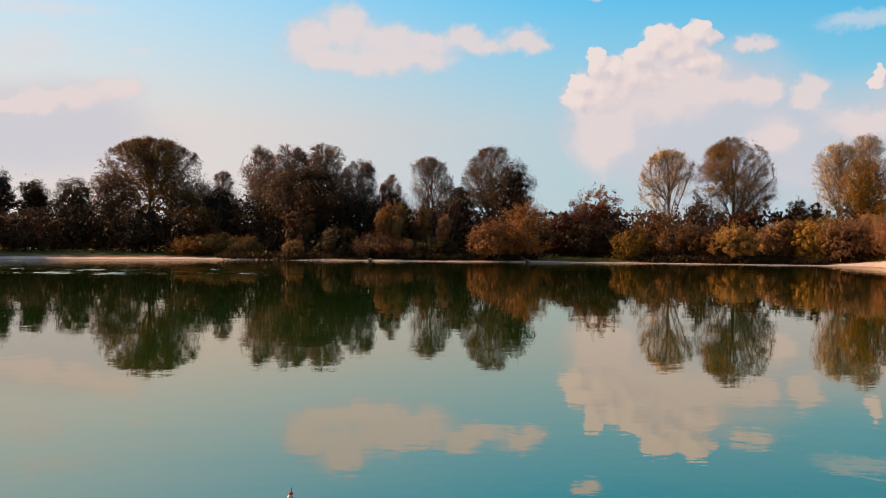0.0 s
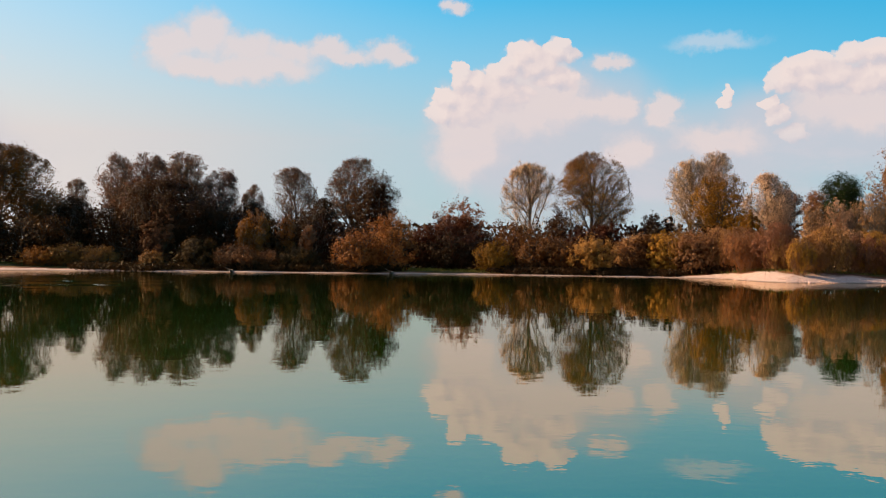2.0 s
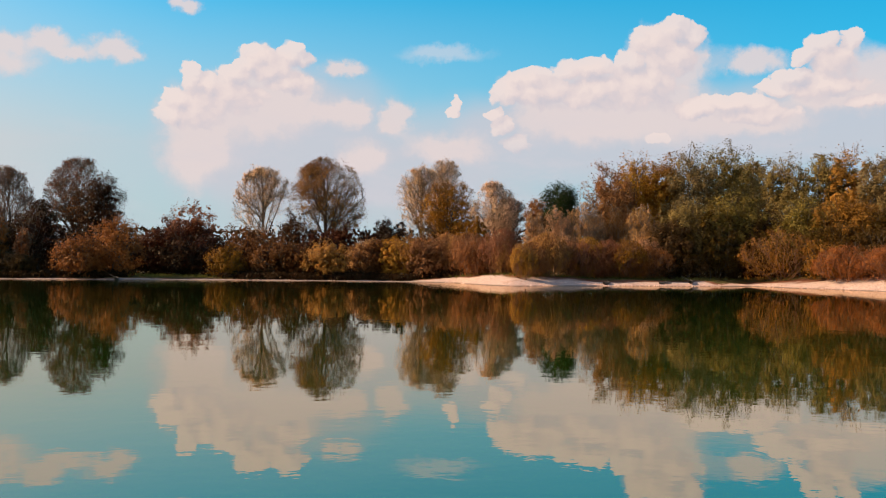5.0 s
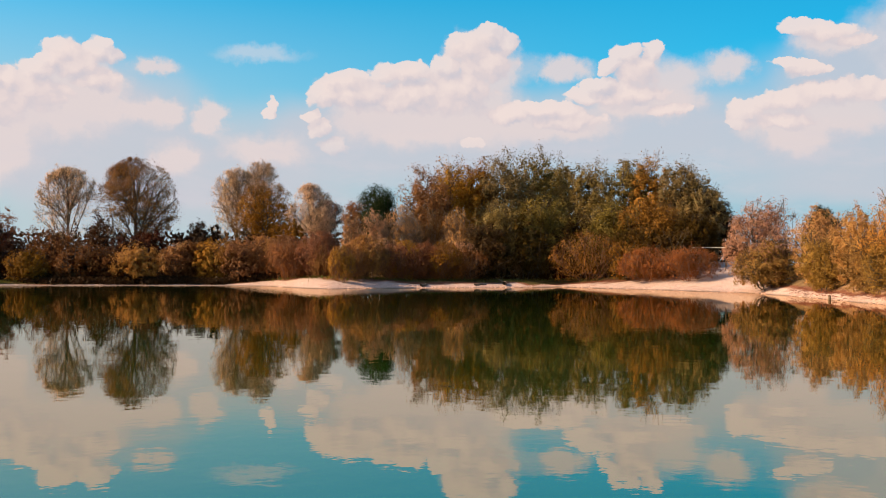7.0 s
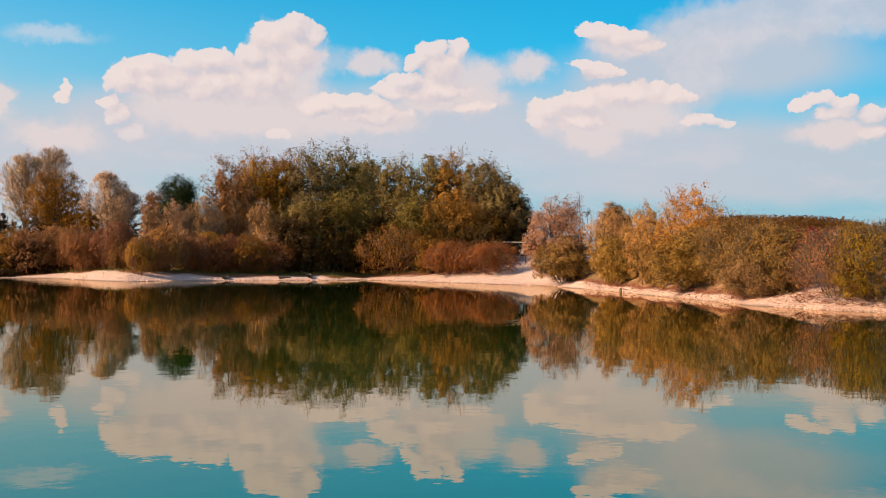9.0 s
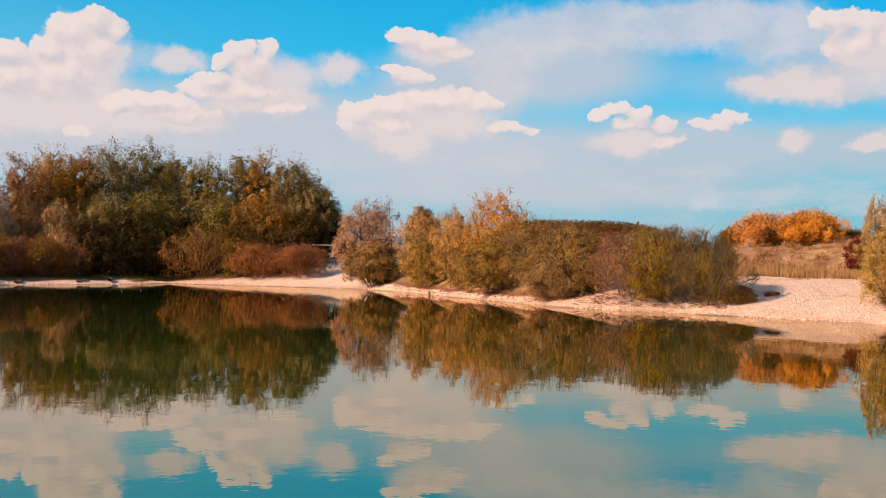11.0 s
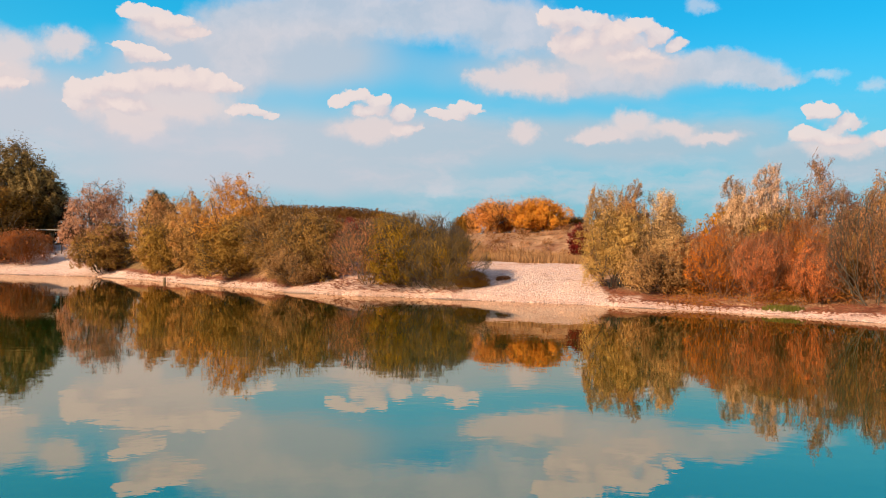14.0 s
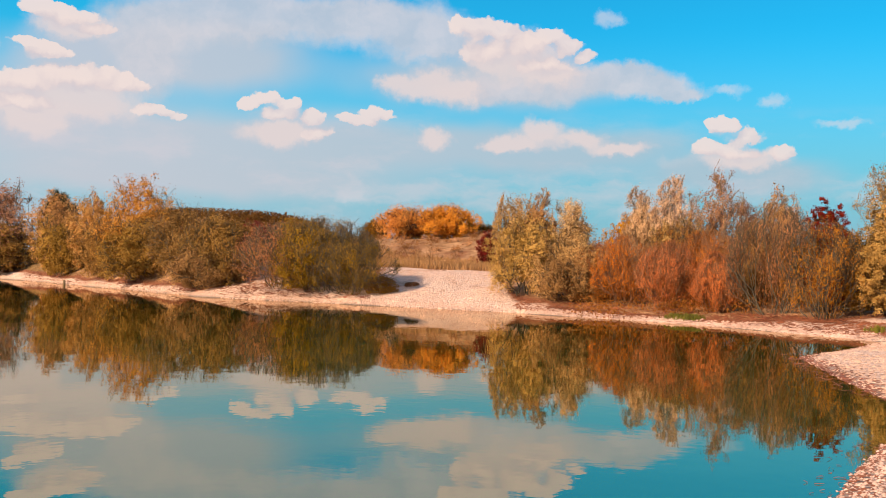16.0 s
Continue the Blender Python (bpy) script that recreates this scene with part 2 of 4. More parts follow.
def leaf_material(name, a, b, gloss=0.1, through_light=0.32):
    """Leaves between two colours, each leaf a little different, in drifts over the crown."""
    m, n = material(name)
    geo = n.add("ShaderNodeNewGeometry")
    obj = n.add("ShaderNodeObjectInfo")
    pos = n.add("ShaderNodeTexCoord").outputs["Object"]
    drift = n.noise(pos, 0.55, 2)
    f = n.math("ADD", n.math("MULTIPLY", geo.outputs["Random Per Island"], 0.28), n.math("MULTIPLY", n.span(drift, 0.32, 0.68), 0.72))
    col = n.mix(f, (*a, 1), (*b, 1))
    hsv = n.add("ShaderNodeHueSaturation", {"Hue": n.span(obj.outputs["Random"], 0, 1, 0.49, 0.51), "Saturation": n.span(obj.outputs["Random"], 0, 1, 0.9, 1.1),
                "Value": n.span(geo.outputs["Random Per Island"], 0, 1, 0.9, 1.12), "Color": col})
    diff = n.add("ShaderNodeBsdfPrincipled", {"Base Color": hsv.outputs[0], "Roughness": 0.55, "Specular IOR Level": gloss})
    trans = n.add("ShaderNodeBsdfTranslucent", {"Color": hsv.outputs[0]})
    mixed = n.add("ShaderNodeMixShader", {0: through_light, 1: diff.outputs[0], 2: trans.outputs[0]})
    finish(n, mixed.outputs[0])
    return m


def bark_material(name, a, b):
    m, n = material(name)
    pos = n.add("ShaderNodeTexCoord").outputs["Object"]
    grain = n.noise(n.vec("MULTIPLY", pos, (6, 6, 1.2)), 3.0, 5, 0.65)
    col = n.mix(n.span(grain, 0.3, 0.7), (*a, 1), (*b, 1))
    bump = n.add("ShaderNodeBump", {"Strength": 0.6, "Distance": 0.02, "Height": grain})
    finish(n, n.add("ShaderNodeBsdfPrincipled", {"Base Color": col, "Roughness": 0.85, "Normal": bump.outputs[0]}).outputs[0])
    return m


LEAF = {}
for key, a, b in (
    # near-black browns: the shade of backlit trees is put into the leaf colour
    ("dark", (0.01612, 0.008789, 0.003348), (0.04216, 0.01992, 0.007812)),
    ("shadebrown", (0.02678, 0.01078, 0.003571), (0.06448, 0.02624, 0.008928)),
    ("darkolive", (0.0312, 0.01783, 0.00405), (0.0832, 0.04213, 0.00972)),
    ("darkred", (0.036, 0.00936, 0.00432), (0.08, 0.0216, 0.00792)),
    ("evergreen", (0.008, 0.01878, 0.002794), (0.02, 0.03585, 0.005587)),
    ("olivebrown", (0.07425, 0.03105, 0.0081), (0.189, 0.0756, 0.01755)),
    ("brown", (0.1413, 0.06097, 0.01449), (0.2946, 0.1331, 0.03313)),
    ("olive", (0.1291, 0.06036, 0.01361), (0.2727, 0.1263, 0.02916)),
    ("greenolive", (0.06928, 0.05201, 0.01414), (0.2771, 0.1952, 0.06122)),
    ("yellowolive", (0.2175, 0.1233, 0.03916), (0.5953, 0.3709, 0.1391)),
    ("ochre", (0.2184, 0.1066, 0.02586), (0.4368, 0.2118, 0.05819)),
    ("gold", (0.1498, 0.06637, 0.01751), (0.3089, 0.1459, 0.04251)),
    ("amber", (0.42, 0.1508, 0.0072), (0.75, 0.3364, 0.0192)),
    ("orange", (0.1502, 0.05418, 0.01617), (0.2703, 0.1029, 0.03234)),
    ("rust", (0.1527, 0.05616, 0.01884), (0.2892, 0.1116, 0.03854)),
    ("red", (0.1707, 0.05343, 0.01486), (0.2965, 0.1024, 0.02622)),
    ("maroon", (0.1, 0.009, 0.0099), (0.22, 0.0252, 0.0225)),
    ("umber", (0.06552, 0.03062, 0.01094), (0.1404, 0.06561, 0.02479)),
    ("khaki", (0.1326, 0.0694, 0.01847), (0.3867, 0.2198, 0.06804)),
    ("copper", (0.2945, 0.08599, 0.02697), (0.6909, 0.2195, 0.07357)),
    ("rusttan", (0.2224, 0.08778, 0.0278), (0.4916, 0.2107, 0.06751)),
    ("honey", (0.282, 0.1137, 0.02364), (0.6445, 0.3087, 0.07882)),
    ("moss", (0.08964, 0.051, 0.01109), (0.3709, 0.2069, 0.04879)),
    ("tan", (0.2884, 0.1417, 0.05692), (0.5407, 0.2957, 0.1328)),
    ("pinktan", (0.237, 0.1137, 0.05667), (0.474, 0.2473, 0.134)),
    ("pale", (0.4082, 0.2463, 0.1365), (0.7258, 0.4927, 0.315)),
    ("grey", (0.1166, 0.05755, 0.03754), (0.2565, 0.1314, 0.08759)),
    ("greybrown", (0.0884, 0.03557, 0.01674), (0.1885, 0.07533, 0.03871)),
    ("greyolive", (0.0975, 0.04709, 0.01884), (0.208, 0.1025, 0.04394)),
):
    LEAF[key] = leaf_material("leaves_" + key, a, b)
BARK_DARK = bark_material("dark_bark", (0.03, 0.024, 0.018), (0.08, 0.065, 0.05))
BARK_PALE = bark_material("grey_bark", (0.11, 0.075, 0.05), (0.24, 0.17, 0.115))
BARK_GREY = bark_material("brown_grey_bark", (0.05, 0.035, 0.026), (0.13, 0.09, 0.065))
BARK_RED = bark_material("reddish_twigs", (0.1, 0.045, 0.025), (0.22, 0.11, 0.06))


def ground_material():
    """Pale gravel near the water, grass and litter inland, split by the mesh's own 'inland' and 'dry' values."""
    m, n = material("bank_ground")
    pos = n.add("ShaderNodeTexCoord").outputs["Object"]
    inland = n.add("ShaderNodeAttribute", attribute_name="inland").outputs["Fac"]
    dry = n.add("ShaderNodeAttribute", attribute_name="dry").outputs["Fac"]
    rough = n.noise(pos, 0.5, 5, 0.65)
    edge = n.math("ADD", inland, n.math("MULTIPLY", n.math("SUBTRACT", rough, 0.5), 1.2))
    cells = n.add("ShaderNodeTexVoronoi", {"Vector": pos, "Scale": 11.0})
    tone = n.add("ShaderNodeSeparateColor", {0: cells.outputs["Color"]}).outputs[0]
    stone = n.mix(tone, (0.36, 0.255, 0.24, 1), (0.61, 0.465, 0.445, 1))
    stone = n.mix(n.span(n.noise(pos, 1.1, 5, 0.6), 0.4, 0.7, 0.0, 0.8), stone, (0.48, 0.345, 0.31, 1))
    dirt = n.mix(n.span(n.noise(pos, 0.7, 6, 0.7), 0.6, 0.72, 0.0, 0.7), stone, (0.22, 0.11, 0.07, 1))
    litter = n.mix(n.noise(pos, 3.0, 5, 0.7), (0.1, 0.036, 0.022, 1), (0.25, 0.1, 0.06, 1))
    grass = n.mix(n.span(n.noise(pos, 0.9, 5), 0.35, 0.65), (0.045, 0.04, 0.01, 1), (0.15, 0.1, 0.028, 1))
    straw = n.mix(n.span(n.noise(pos, 1.3, 6, 0.7), 0.35, 0.65), (0.13, 0.06, 0.03, 1), (0.4, 0.24, 0.15, 1))
    top = n.mix(dry, grass, straw)
    top = n.mix(n.span(edge, 1.35, 1.75), litter, top)
    col = n.mix(n.span(edge, 0.85, 1.15), dirt, top)
    wet = n.span(n.add("ShaderNodeSeparateXYZ", {0: pos}).outputs[2], 0.0, 0.1, 0.38, 1.0)
    col = n.mix(1.0, col, n.add("ShaderNodeCombineColor", {0: wet, 1: wet, 2: wet}).outputs[0], "MULTIPLY")
    h = n.math("ADD", n.math("MULTIPLY", cells.outputs["Distance"], -1.0), n.noise(pos, 3.0, 5))
    bump = n.add("ShaderNodeBump", {"Strength": 0.9, "Distance": 0.06, "Height": h})
    finish(n, n.add("ShaderNodeBsdfPrincipled", {"Base Color": col, "Roughness": 0.9, "Specular IOR Level": 0.2, "Normal": bump.outputs[0]}).outputs[0])
    return m


def water_material():
    m, n = material("lake_water")
    pos = n.add("ShaderNodeTexCoord").outputs["Object"]
    swell = n.noise(pos, 0.8, 3, 0.5)
    small = n.noise(pos, 5.0, 2, 0.5)
    h = n.math("ADD", n.math("MULTIPLY", swell, 0.7), n.math("MULTIPLY", small, 0.1))
    # a light breeze along the far shore
    place = n.add("ShaderNodeSeparateXYZ", {0: pos}).outputs
    breeze = n.math("MULTIPLY", n.span(place[1], 48, 84, smooth=True), n.span(place[0], 52, 24, 0.25, 1.0, smooth=True))
    h = n.math("ADD", h, n.math("MULTIPLY", breeze, n.math("MULTIPLY", n.noise(n.vec("MULTIPLY", pos, (0.6, 1, 1)), 1.6, 2, 0.5), 3.5)))
    bump = n.add("ShaderNodeBump", {"Strength": 1.0, "Distance": 0.004, "Height": h})
    body = n.add("ShaderNodeBsdfDiffuse", {"Color": (0.014, 0.042, 0.007, 1)})
    shine = n.add("ShaderNodeBsdfGlossy", {"Color": (0.84, 0.755, 0.63, 1), "Roughness": 0.012, "Normal": bump.outputs[0]})
    fr = n.add("ShaderNodeFresnel", {"IOR": 1.9, "Normal": bump.outputs[0]})
    finish(n, n.add("ShaderNodeMixShader", {0: n.span(fr.outputs[0], 0.15, 0.85, 0.36, 0.97), 1: body.outputs[0], 2: shine.outputs[0]}).outputs[0])
    return m


GROUND, WATER = ground_material(), water_material()

# ---- the lie of the land ----
# azimuth (degrees, clockwise from the first heading), shore distance, bank height, bank width
SHORE_AZ = [-180, -110, -70, -45, -23, -14, -4, 4, 12, 19, 22.5, 24.2, 25.8, 28, 31, 36.5, 38.2, 41, 44.5, 48]
SHORE_D = [9, 20, 40, 72, 94, 96, 94, 93.5, 94, 94, 91.5, 86, 83, 86, 88, 92, 96, 90.5, 86, 81]
SHORE_AZ += [50, 52.2, 55.3, 58.5, 62, 66.3, 70, 74, 78.8, 83, 86, 89, 92, 96, 110, 140, 180]
SHORE_D += [75, 67, 58, 51.5, 48, 45.8, 43.8, 42, 39.8, 38, 36.5, 35, 33.2, 31.5, 22, 9, 9]
BANK_AZ = [-70, -23, -14, 10, 20, 25, 30, 38, 42, 46.5, 50, 55, 62, 68, 75, 79, 85, 96]
BANK_H = [0.7, 0.7, 0.5, 0.3, 0.3, 0.85, 0.6, 0.5, 1.0, 2.4, 2.1, 1.8, 1.6, 1.55, 1.5, 0.9, 0.65, 0.6]
BANK_W = [10, 10, 9, 7, 7, 6, 6, 6, 10, 20, 16, 12, 10, 12, 12, 8, 7, 6]
SAND_AZ = [-70, -23, -14, -9, 10, 20, 24.5, 27, 31, 35.6, 36.8, 41, 44.5, 46, 47.6, 49, 51, 55, 60, 62.3, 64, 68, 69.2, 74.5, 75.6, 79, 85, 88, 92, 96]
SAND_W = [2.6, 2.6, 2.0, 1.2, 1.2, 1.5, 5, 4, 2.0, 3.0, 0.8, 4, 6, 22, 24, 3, 1.9, 1.6, 2.1, 7, 3.5, 4, 13, 12.5, 3, 1.15, 1.0, 1.2, 2.4, 5]
NEAR_X = [-80, -30, -8, 0, 6, 9.9, 10.7, 13, 14.5, 16, 17.8, 20.9, 25.1, 28, 31.6, 34, 60]
NEAR_Y = [20, 6, 2.5, 2.2, 1.2, -0.5, -0.62, -1.1, -3, -3, -1.5, -1.0, -0.35, -1.5, -2.6, -4.5, -30]
MOUNDS = [(102, 60.2, 6.0, 15, 3.75), (73, 71.5, 7.5, 9, 1.8), (78, 84, 10, 14, 1.7)]


def ground_height(x, y):
    """Height of the ground over the water level at (x, y); arrays or numbers."""
    x, y = np.asarray(x, float), np.asarray(y, float)
    d, az = np.hypot(x, y), np.degrees(np.arctan2(x, y))
    inland = d - np.interp(az, SHORE_AZ, SHORE_D)
    wob = 0.35 * np.sin(x * 0.9 + 1.3 * np.sin(y * 0.5)) + 0.25 * np.sin(y * 1.3 + x * 0.4)
    inland = inland + wob * np.clip(d / 60, 0.2, 1)
    high, wide = np.interp(az, BANK_AZ, BANK_H), np.interp(az, BANK_AZ, BANK_W)
    s = np.clip(inland / wide, 0, 1)
    far = np.where(inland > 0, high * (1 - (1 - s) ** 1.4), np.maximum(inland * 0.16, -2.5))
    for dist, a, ra, rd, up in MOUNDS:
        bump = np.exp(-((az - a) / ra) ** 4 - ((d - dist) / rd) ** 4)
        far = far + up * bump * np.clip(inland / 8, 0, 1)
    near = np.clip(np.interp(x, NEAR_X, NEAR_Y) - y, -50, 50)
    near = np.where(near > 0, 0.45 * (1 - np.exp(-near / 2.2)), np.maximum(near * 0.3, -2.5))
    return np.maximum(far, near)


def grid_mesh(name, verts, faces, mat, smooth=False):
    """A mesh from arrays of corners and faces (all with the same number of corners)."""
    me = bpy.data.meshes.new(name)
    v, f = np.asarray(verts, np.float32), np.asarray(faces, np.int32)
    me.vertices.add(len(v))
    me.vertices.foreach_set("co", v.ravel())
    me.loops.add(f.size)
    me.loops.foreach_set("vertex_index", f.ravel())
    me.polygons.add(len(f))
    me.polygons.foreach_set("loop_start", np.arange(len(f), dtype=np.int32) * f.shape[1])
    me.update(calc_edges=True)
    if smooth:
        me.polygons.foreach_set("use_smooth", np.ones(len(f), bool))
    me.materials.append(mat)
    return me


def lattice(rows, cols, wrap=False):
    i, j = np.meshgrid(np.arange(rows - 1), np.arange(cols - (0 if wrap else 1)), indexing="ij")
    k = (j + 1) % cols
    return np.stack([i * cols + j, (i + 1) * cols + j, (i + 1) * cols + k, i * cols + k], -1).reshape(-1, 4)


def build_ground():
    az = np.concatenate([np.arange(-180, -30, 3.0), np.arange(-30, 100, 0.42), np.arange(100, 180, 2.0)])
    shore = np.interp(az, SHORE_AZ, SHORE_D)[:, None]
    inner = np.linspace(0, 1, 50)[None, :] ** 1.3
    off = np.concatenate([np.linspace(-12, -1, 8), np.linspace(-0.6, 14, 44), np.linspace(15, 75, 34), np.geomspace(82, 4200, 16)])[None, :]
    r = np.concatenate([0.2 + inner * (np.maximum(shore - 13, 1) - 0.2), np.maximum(shore + off, 2.0 + off * 0.01 + 0.12)], 1)
    r = np.maximum.accumulate(r, 1)
    a = np.radians(az)[:, None]
    x, y = r * np.sin(a), r * np.cos(a)
    z = ground_height(x, y)
    lump = np.array([noise.noise((p * 0.6, q * 0.6, 0.3)) for p, q in zip(x.ravel(), y.ravel())]).reshape(x.shape)
    z = z + lump * 0.06 * np.clip(z * 3, 0, 1)
    inland = (r - shore) / np.interp(az, SAND_AZ, SAND_W)[:, None]
    inland = np.where(y < np.interp(x, NEAR_X, NEAR_Y) + 0.5, np.minimum(inland, 0.3), inland)
    dry = np.clip((az - 48) / 6, 0, 1)[:, None] * np.ones_like(r)
    rows, cols = x.shape
    f = lattice(rows, cols)
    f = np.concatenate([f, np.stack([(rows - 1) * cols + np.arange(cols - 1), np.arange(cols - 1), np.arange(1, cols), (rows - 1) * cols + np.arange(1, cols)], -1)])
    me = grid_mesh("ground", np.stack([x, y, z], -1).reshape(-1, 3), f[:, ::-1], GROUND, True)
    me.attributes.new("inland", "FLOAT", "POINT").data.foreach_set("value", inland.ravel().astype(np.float32))
    me.attributes.new("dry", "FLOAT", "POINT").data.foreach_set("value", dry.ravel().astype(np.float32))
    return tagged(new("ground", me), "pale gravel banks rising to rough autumn grassland", "ground", kind="structure")


build_ground()


def build_water():
    gx = np.concatenate([np.linspace(-50, -37, 8), np.arange(-36, -4, 0.26), np.linspace(-3, 70, 26)])
    gy = np.concatenate([np.linspace(-25, 47, 26), np.arange(48, 74, 0.15), np.linspace(75, 145, 24)])
    x, y = np.meshgrid(gx, gy, indexing="ij")
    # wavelets in a patch that the wind ruffles off the far corner
    waves = np.random.default_rng(3)
    z = np.zeros_like(x)
    for _ in range(14):
        k, t = 2 * np.pi / waves.uniform(0.55, 1.6), waves.normal(1.2, 0.5)
        z += 0.05 / k * np.sin(k * (x * np.cos(t) + y * np.sin(t)) + waves.uniform(0, 6.3))
    patch = np.clip(1.25 - np.hypot((x + 22) / 13, (y - 60.5) / 9), 0, 1)
    z *= patch * np.clip(0.55 + 0.6 * np.sin(y * 0.9 + 0.8 * np.sin(x * 0.21)) + 0.3 * np.sin(x * 0.5 + y * 0.3), 0, 1)
    v = np.stack([x, y, z], -1).reshape(-1, 3)
    return tagged(new("water", grid_mesh("water", v, lattice(len(gx), len(gy)), WATER, True)), "still teal lake mirroring clouds and trees", "lake", kind="structure")


build_water()

# ---- trees and bushes ----


def tubes(paths, radii, sides):
    """Tapered tubes along many paths of the same number of points."""
    n, k, _ = paths.shape
    tang = np.gradient(paths, axis=1)
    tang /= np.linalg.norm(tang, axis=2, keepdims=True) + 1e-9
    ref = np.where(np.abs(tang[..., 2:3]) > 0.9, np.array([1.0, 0, 0]), np.array([0, 0, 1.0]))
    u = np.cross(tang, ref)
    u /= np.linalg.norm(u, axis=2, keepdims=True) + 1e-9
    w = np.cross(tang, u)
    ang = np.arange(sides) * 2 * np.pi / sides
    ring = u[:, :, None] * np.cos(ang)[:, None] + w[:, :, None] * np.sin(ang)[:, None]
    v = (paths[:, :, None] + ring * radii[:, :, None, None]).reshape(-1, 3)
    f = lattice(k, sides, True)
    f = (f[None] + (np.arange(n) * k * sides)[:, None, None]).reshape(-1, 4)
    return v, np.concatenate([f[:, :3], f[:, [0, 2, 3]]])


def reach(p, d, mid, size):
    """How far along d from p the edge of the crown lies."""
    q, e = (p - mid) / size, d / size
    a, b, c = (e * e).sum(1), (q * e).sum(1), (q * q).sum(1) - 1
    disc = np.maximum(b * b - a * c, 0)
    return np.maximum((-b + np.sqrt(disc)) / a, 0.02)


def grow(rng, paths, radii, count, span, spread, length, mid, size, lift, k, fill=0.95):
    """Branches from random places on the given ones, bending upward by lift, kept inside the crown."""
    n, kk, _ = paths.shape
    who = np.repeat(np.arange(n), count)
    t = rng.uniform(*span, len(who)) * (kk - 1)
    i = np.minimum(t.astype(int), kk - 2)
    f = (t - i)[:, None]
    p = paths[who, i] * (1 - f) + paths[who, i + 1] * f
    d0 = paths[who, i + 1] - paths[who, i]
    d0 /= np.linalg.norm(d0, axis=1, keepdims=True) + 1e-9
    rnd = rng.normal(size=(len(who), 3))
    side = np.cross(d0, rnd)
    side /= np.linalg.norm(side, axis=1, keepdims=True) + 1e-9
    ang = np.radians(rng.uniform(*spread, len(who)))[:, None]
    d = d0 * np.cos(ang) + side * np.sin(ang)
    d[:, 2] += lift * 0.5
    d /= np.linalg.norm(d, axis=1, keepdims=True)
    ln = np.minimum(length * rng.uniform(0.6, 1.15, len(who)), reach(p, d, mid, size) * fill * rng.uniform(0.75, 1.06, len(who)))
    s = np.linspace(0, 1, k)
    bend = rng.normal(size=(len(who), 3)) * 0.14
    bend[:, 2] += lift
    out = p[:, None] + d[:, None] * (s[:, None] * ln[:, None, None]) + bend[:, None] * (s[:, None] ** 2 * ln[:, None, None] * 0.5)
    r0 = radii[who, i] * 0.55
    return out, r0[:, None] * (1 - 0.75 * s)


# crown base, stems, limbs, branches, twigs, spread, lift, cover of leaves, leaf scatter, stem radius, share of leaves in clumps, clump height
STYLES = {
    "round": (0.12, 1, 26, 7, 4, (30, 80), 0.15, 2.3, 0.2, 0.02, 0.6, 0.8),
    "airy": (0.16, 1, 26, 9, 6, (24, 62), 0.1, 0.62, 0.14, 0.024, 0.3, 0.8),
    "bare": (0.14, 1, 26, 9, 6, (18, 52), 0.2, 0.24, 0.14, 0.018, 0.1, 1.0),
    "poplar": (-0.04, 1, 20, 4, 2, (30, 70), 0.15, 4.6, 0.25, 0.013, 0.94, 1.05),
    "shrub": (-0.22, 5, 5, 4, 3, (25, 75), 0.15, 2.1, 0.18, 0.010, 0.75, 0.9),
    "twig": (-0.28, 18, 5, 4, 3, (10, 42), 0.3, 1.5, 0.1, 0.006, 0.45, 1.8),
    "twigtall": (-0.15, 8, 9, 5, 3, (14, 45), 0.4, 1.3, 0.12, 0.007, 0.4, 2.2),
    "small": (0.0, 3, 14, 6, 4, (22, 60), 0.35, 1.25, 0.12, 0.010, 0.35, 1.5),
    "low": (-0.6, 16, 4, 3, 2, (20, 60), 0.2, 1.6, 0.05, 0.010, 0.5, 0.7),
}
KINDS = {
    "round": ("broadleaf_tree", "tree", "broad rounded tree in {} autumn leaf behind the shore", "trees behind the lake shore"),
    "airy": ("thinning_tree", "tree", "round-crowned tree thinly covered in {} leaves", "trees behind the lake shore"),
    "bare": ("bare_tree", "tree", "nearly bare tree with fine {} twigs", "trees behind the lake shore"),
    "poplar": ("poplar", "tree", "tall leafy poplar with {} foliage in a dense grove", "poplars of the grove"),
    "shrub": ("bush", "bush", "dense rounded bush with {} foliage on the bank", "bushes on the bank"),
    "twig": ("willow_bush", "bush", "many-stemmed willow bush with {} twigs and leaves", "bushes on the bank"),
    "twigtall": ("tall_willow", "bush", "tall upright willow with {} twigs", "bushes on the bank"),
    "small": ("young_tree", "tree", "slender young tree with {} autumn leaves", "young trees on the bank"),
    "low": ("low_bush", "bush", "low {} bush sprawling on the gravel", "low bushes on the gravel"),
}
WORDS = {"dark": "shade-darkened", "shadebrown": "shade-darkened brown", "darkolive": "dark olive", "darkred": "dark reddish-brown", "evergreen": "dark green", "olivebrown": "olive-brown",
         "greenolive": "olive-green", "yellowolive": "yellow-green", "khaki": "khaki-olive", "copper": "coppery orange", "ochre": "ochre", "gold": "golden-brown", "amber": "bright orange", "red": "red-brown", "pinktan": "pinkish tan",
         "pale": "pale straw", "honey": "golden-orange", "moss": "olive-green", "rusttan": "rusty tan", "grey": "grey", "greybrown": "grey-brown", "greyolive": "grey-olive", "maroon": "dark red"}
planted = 0


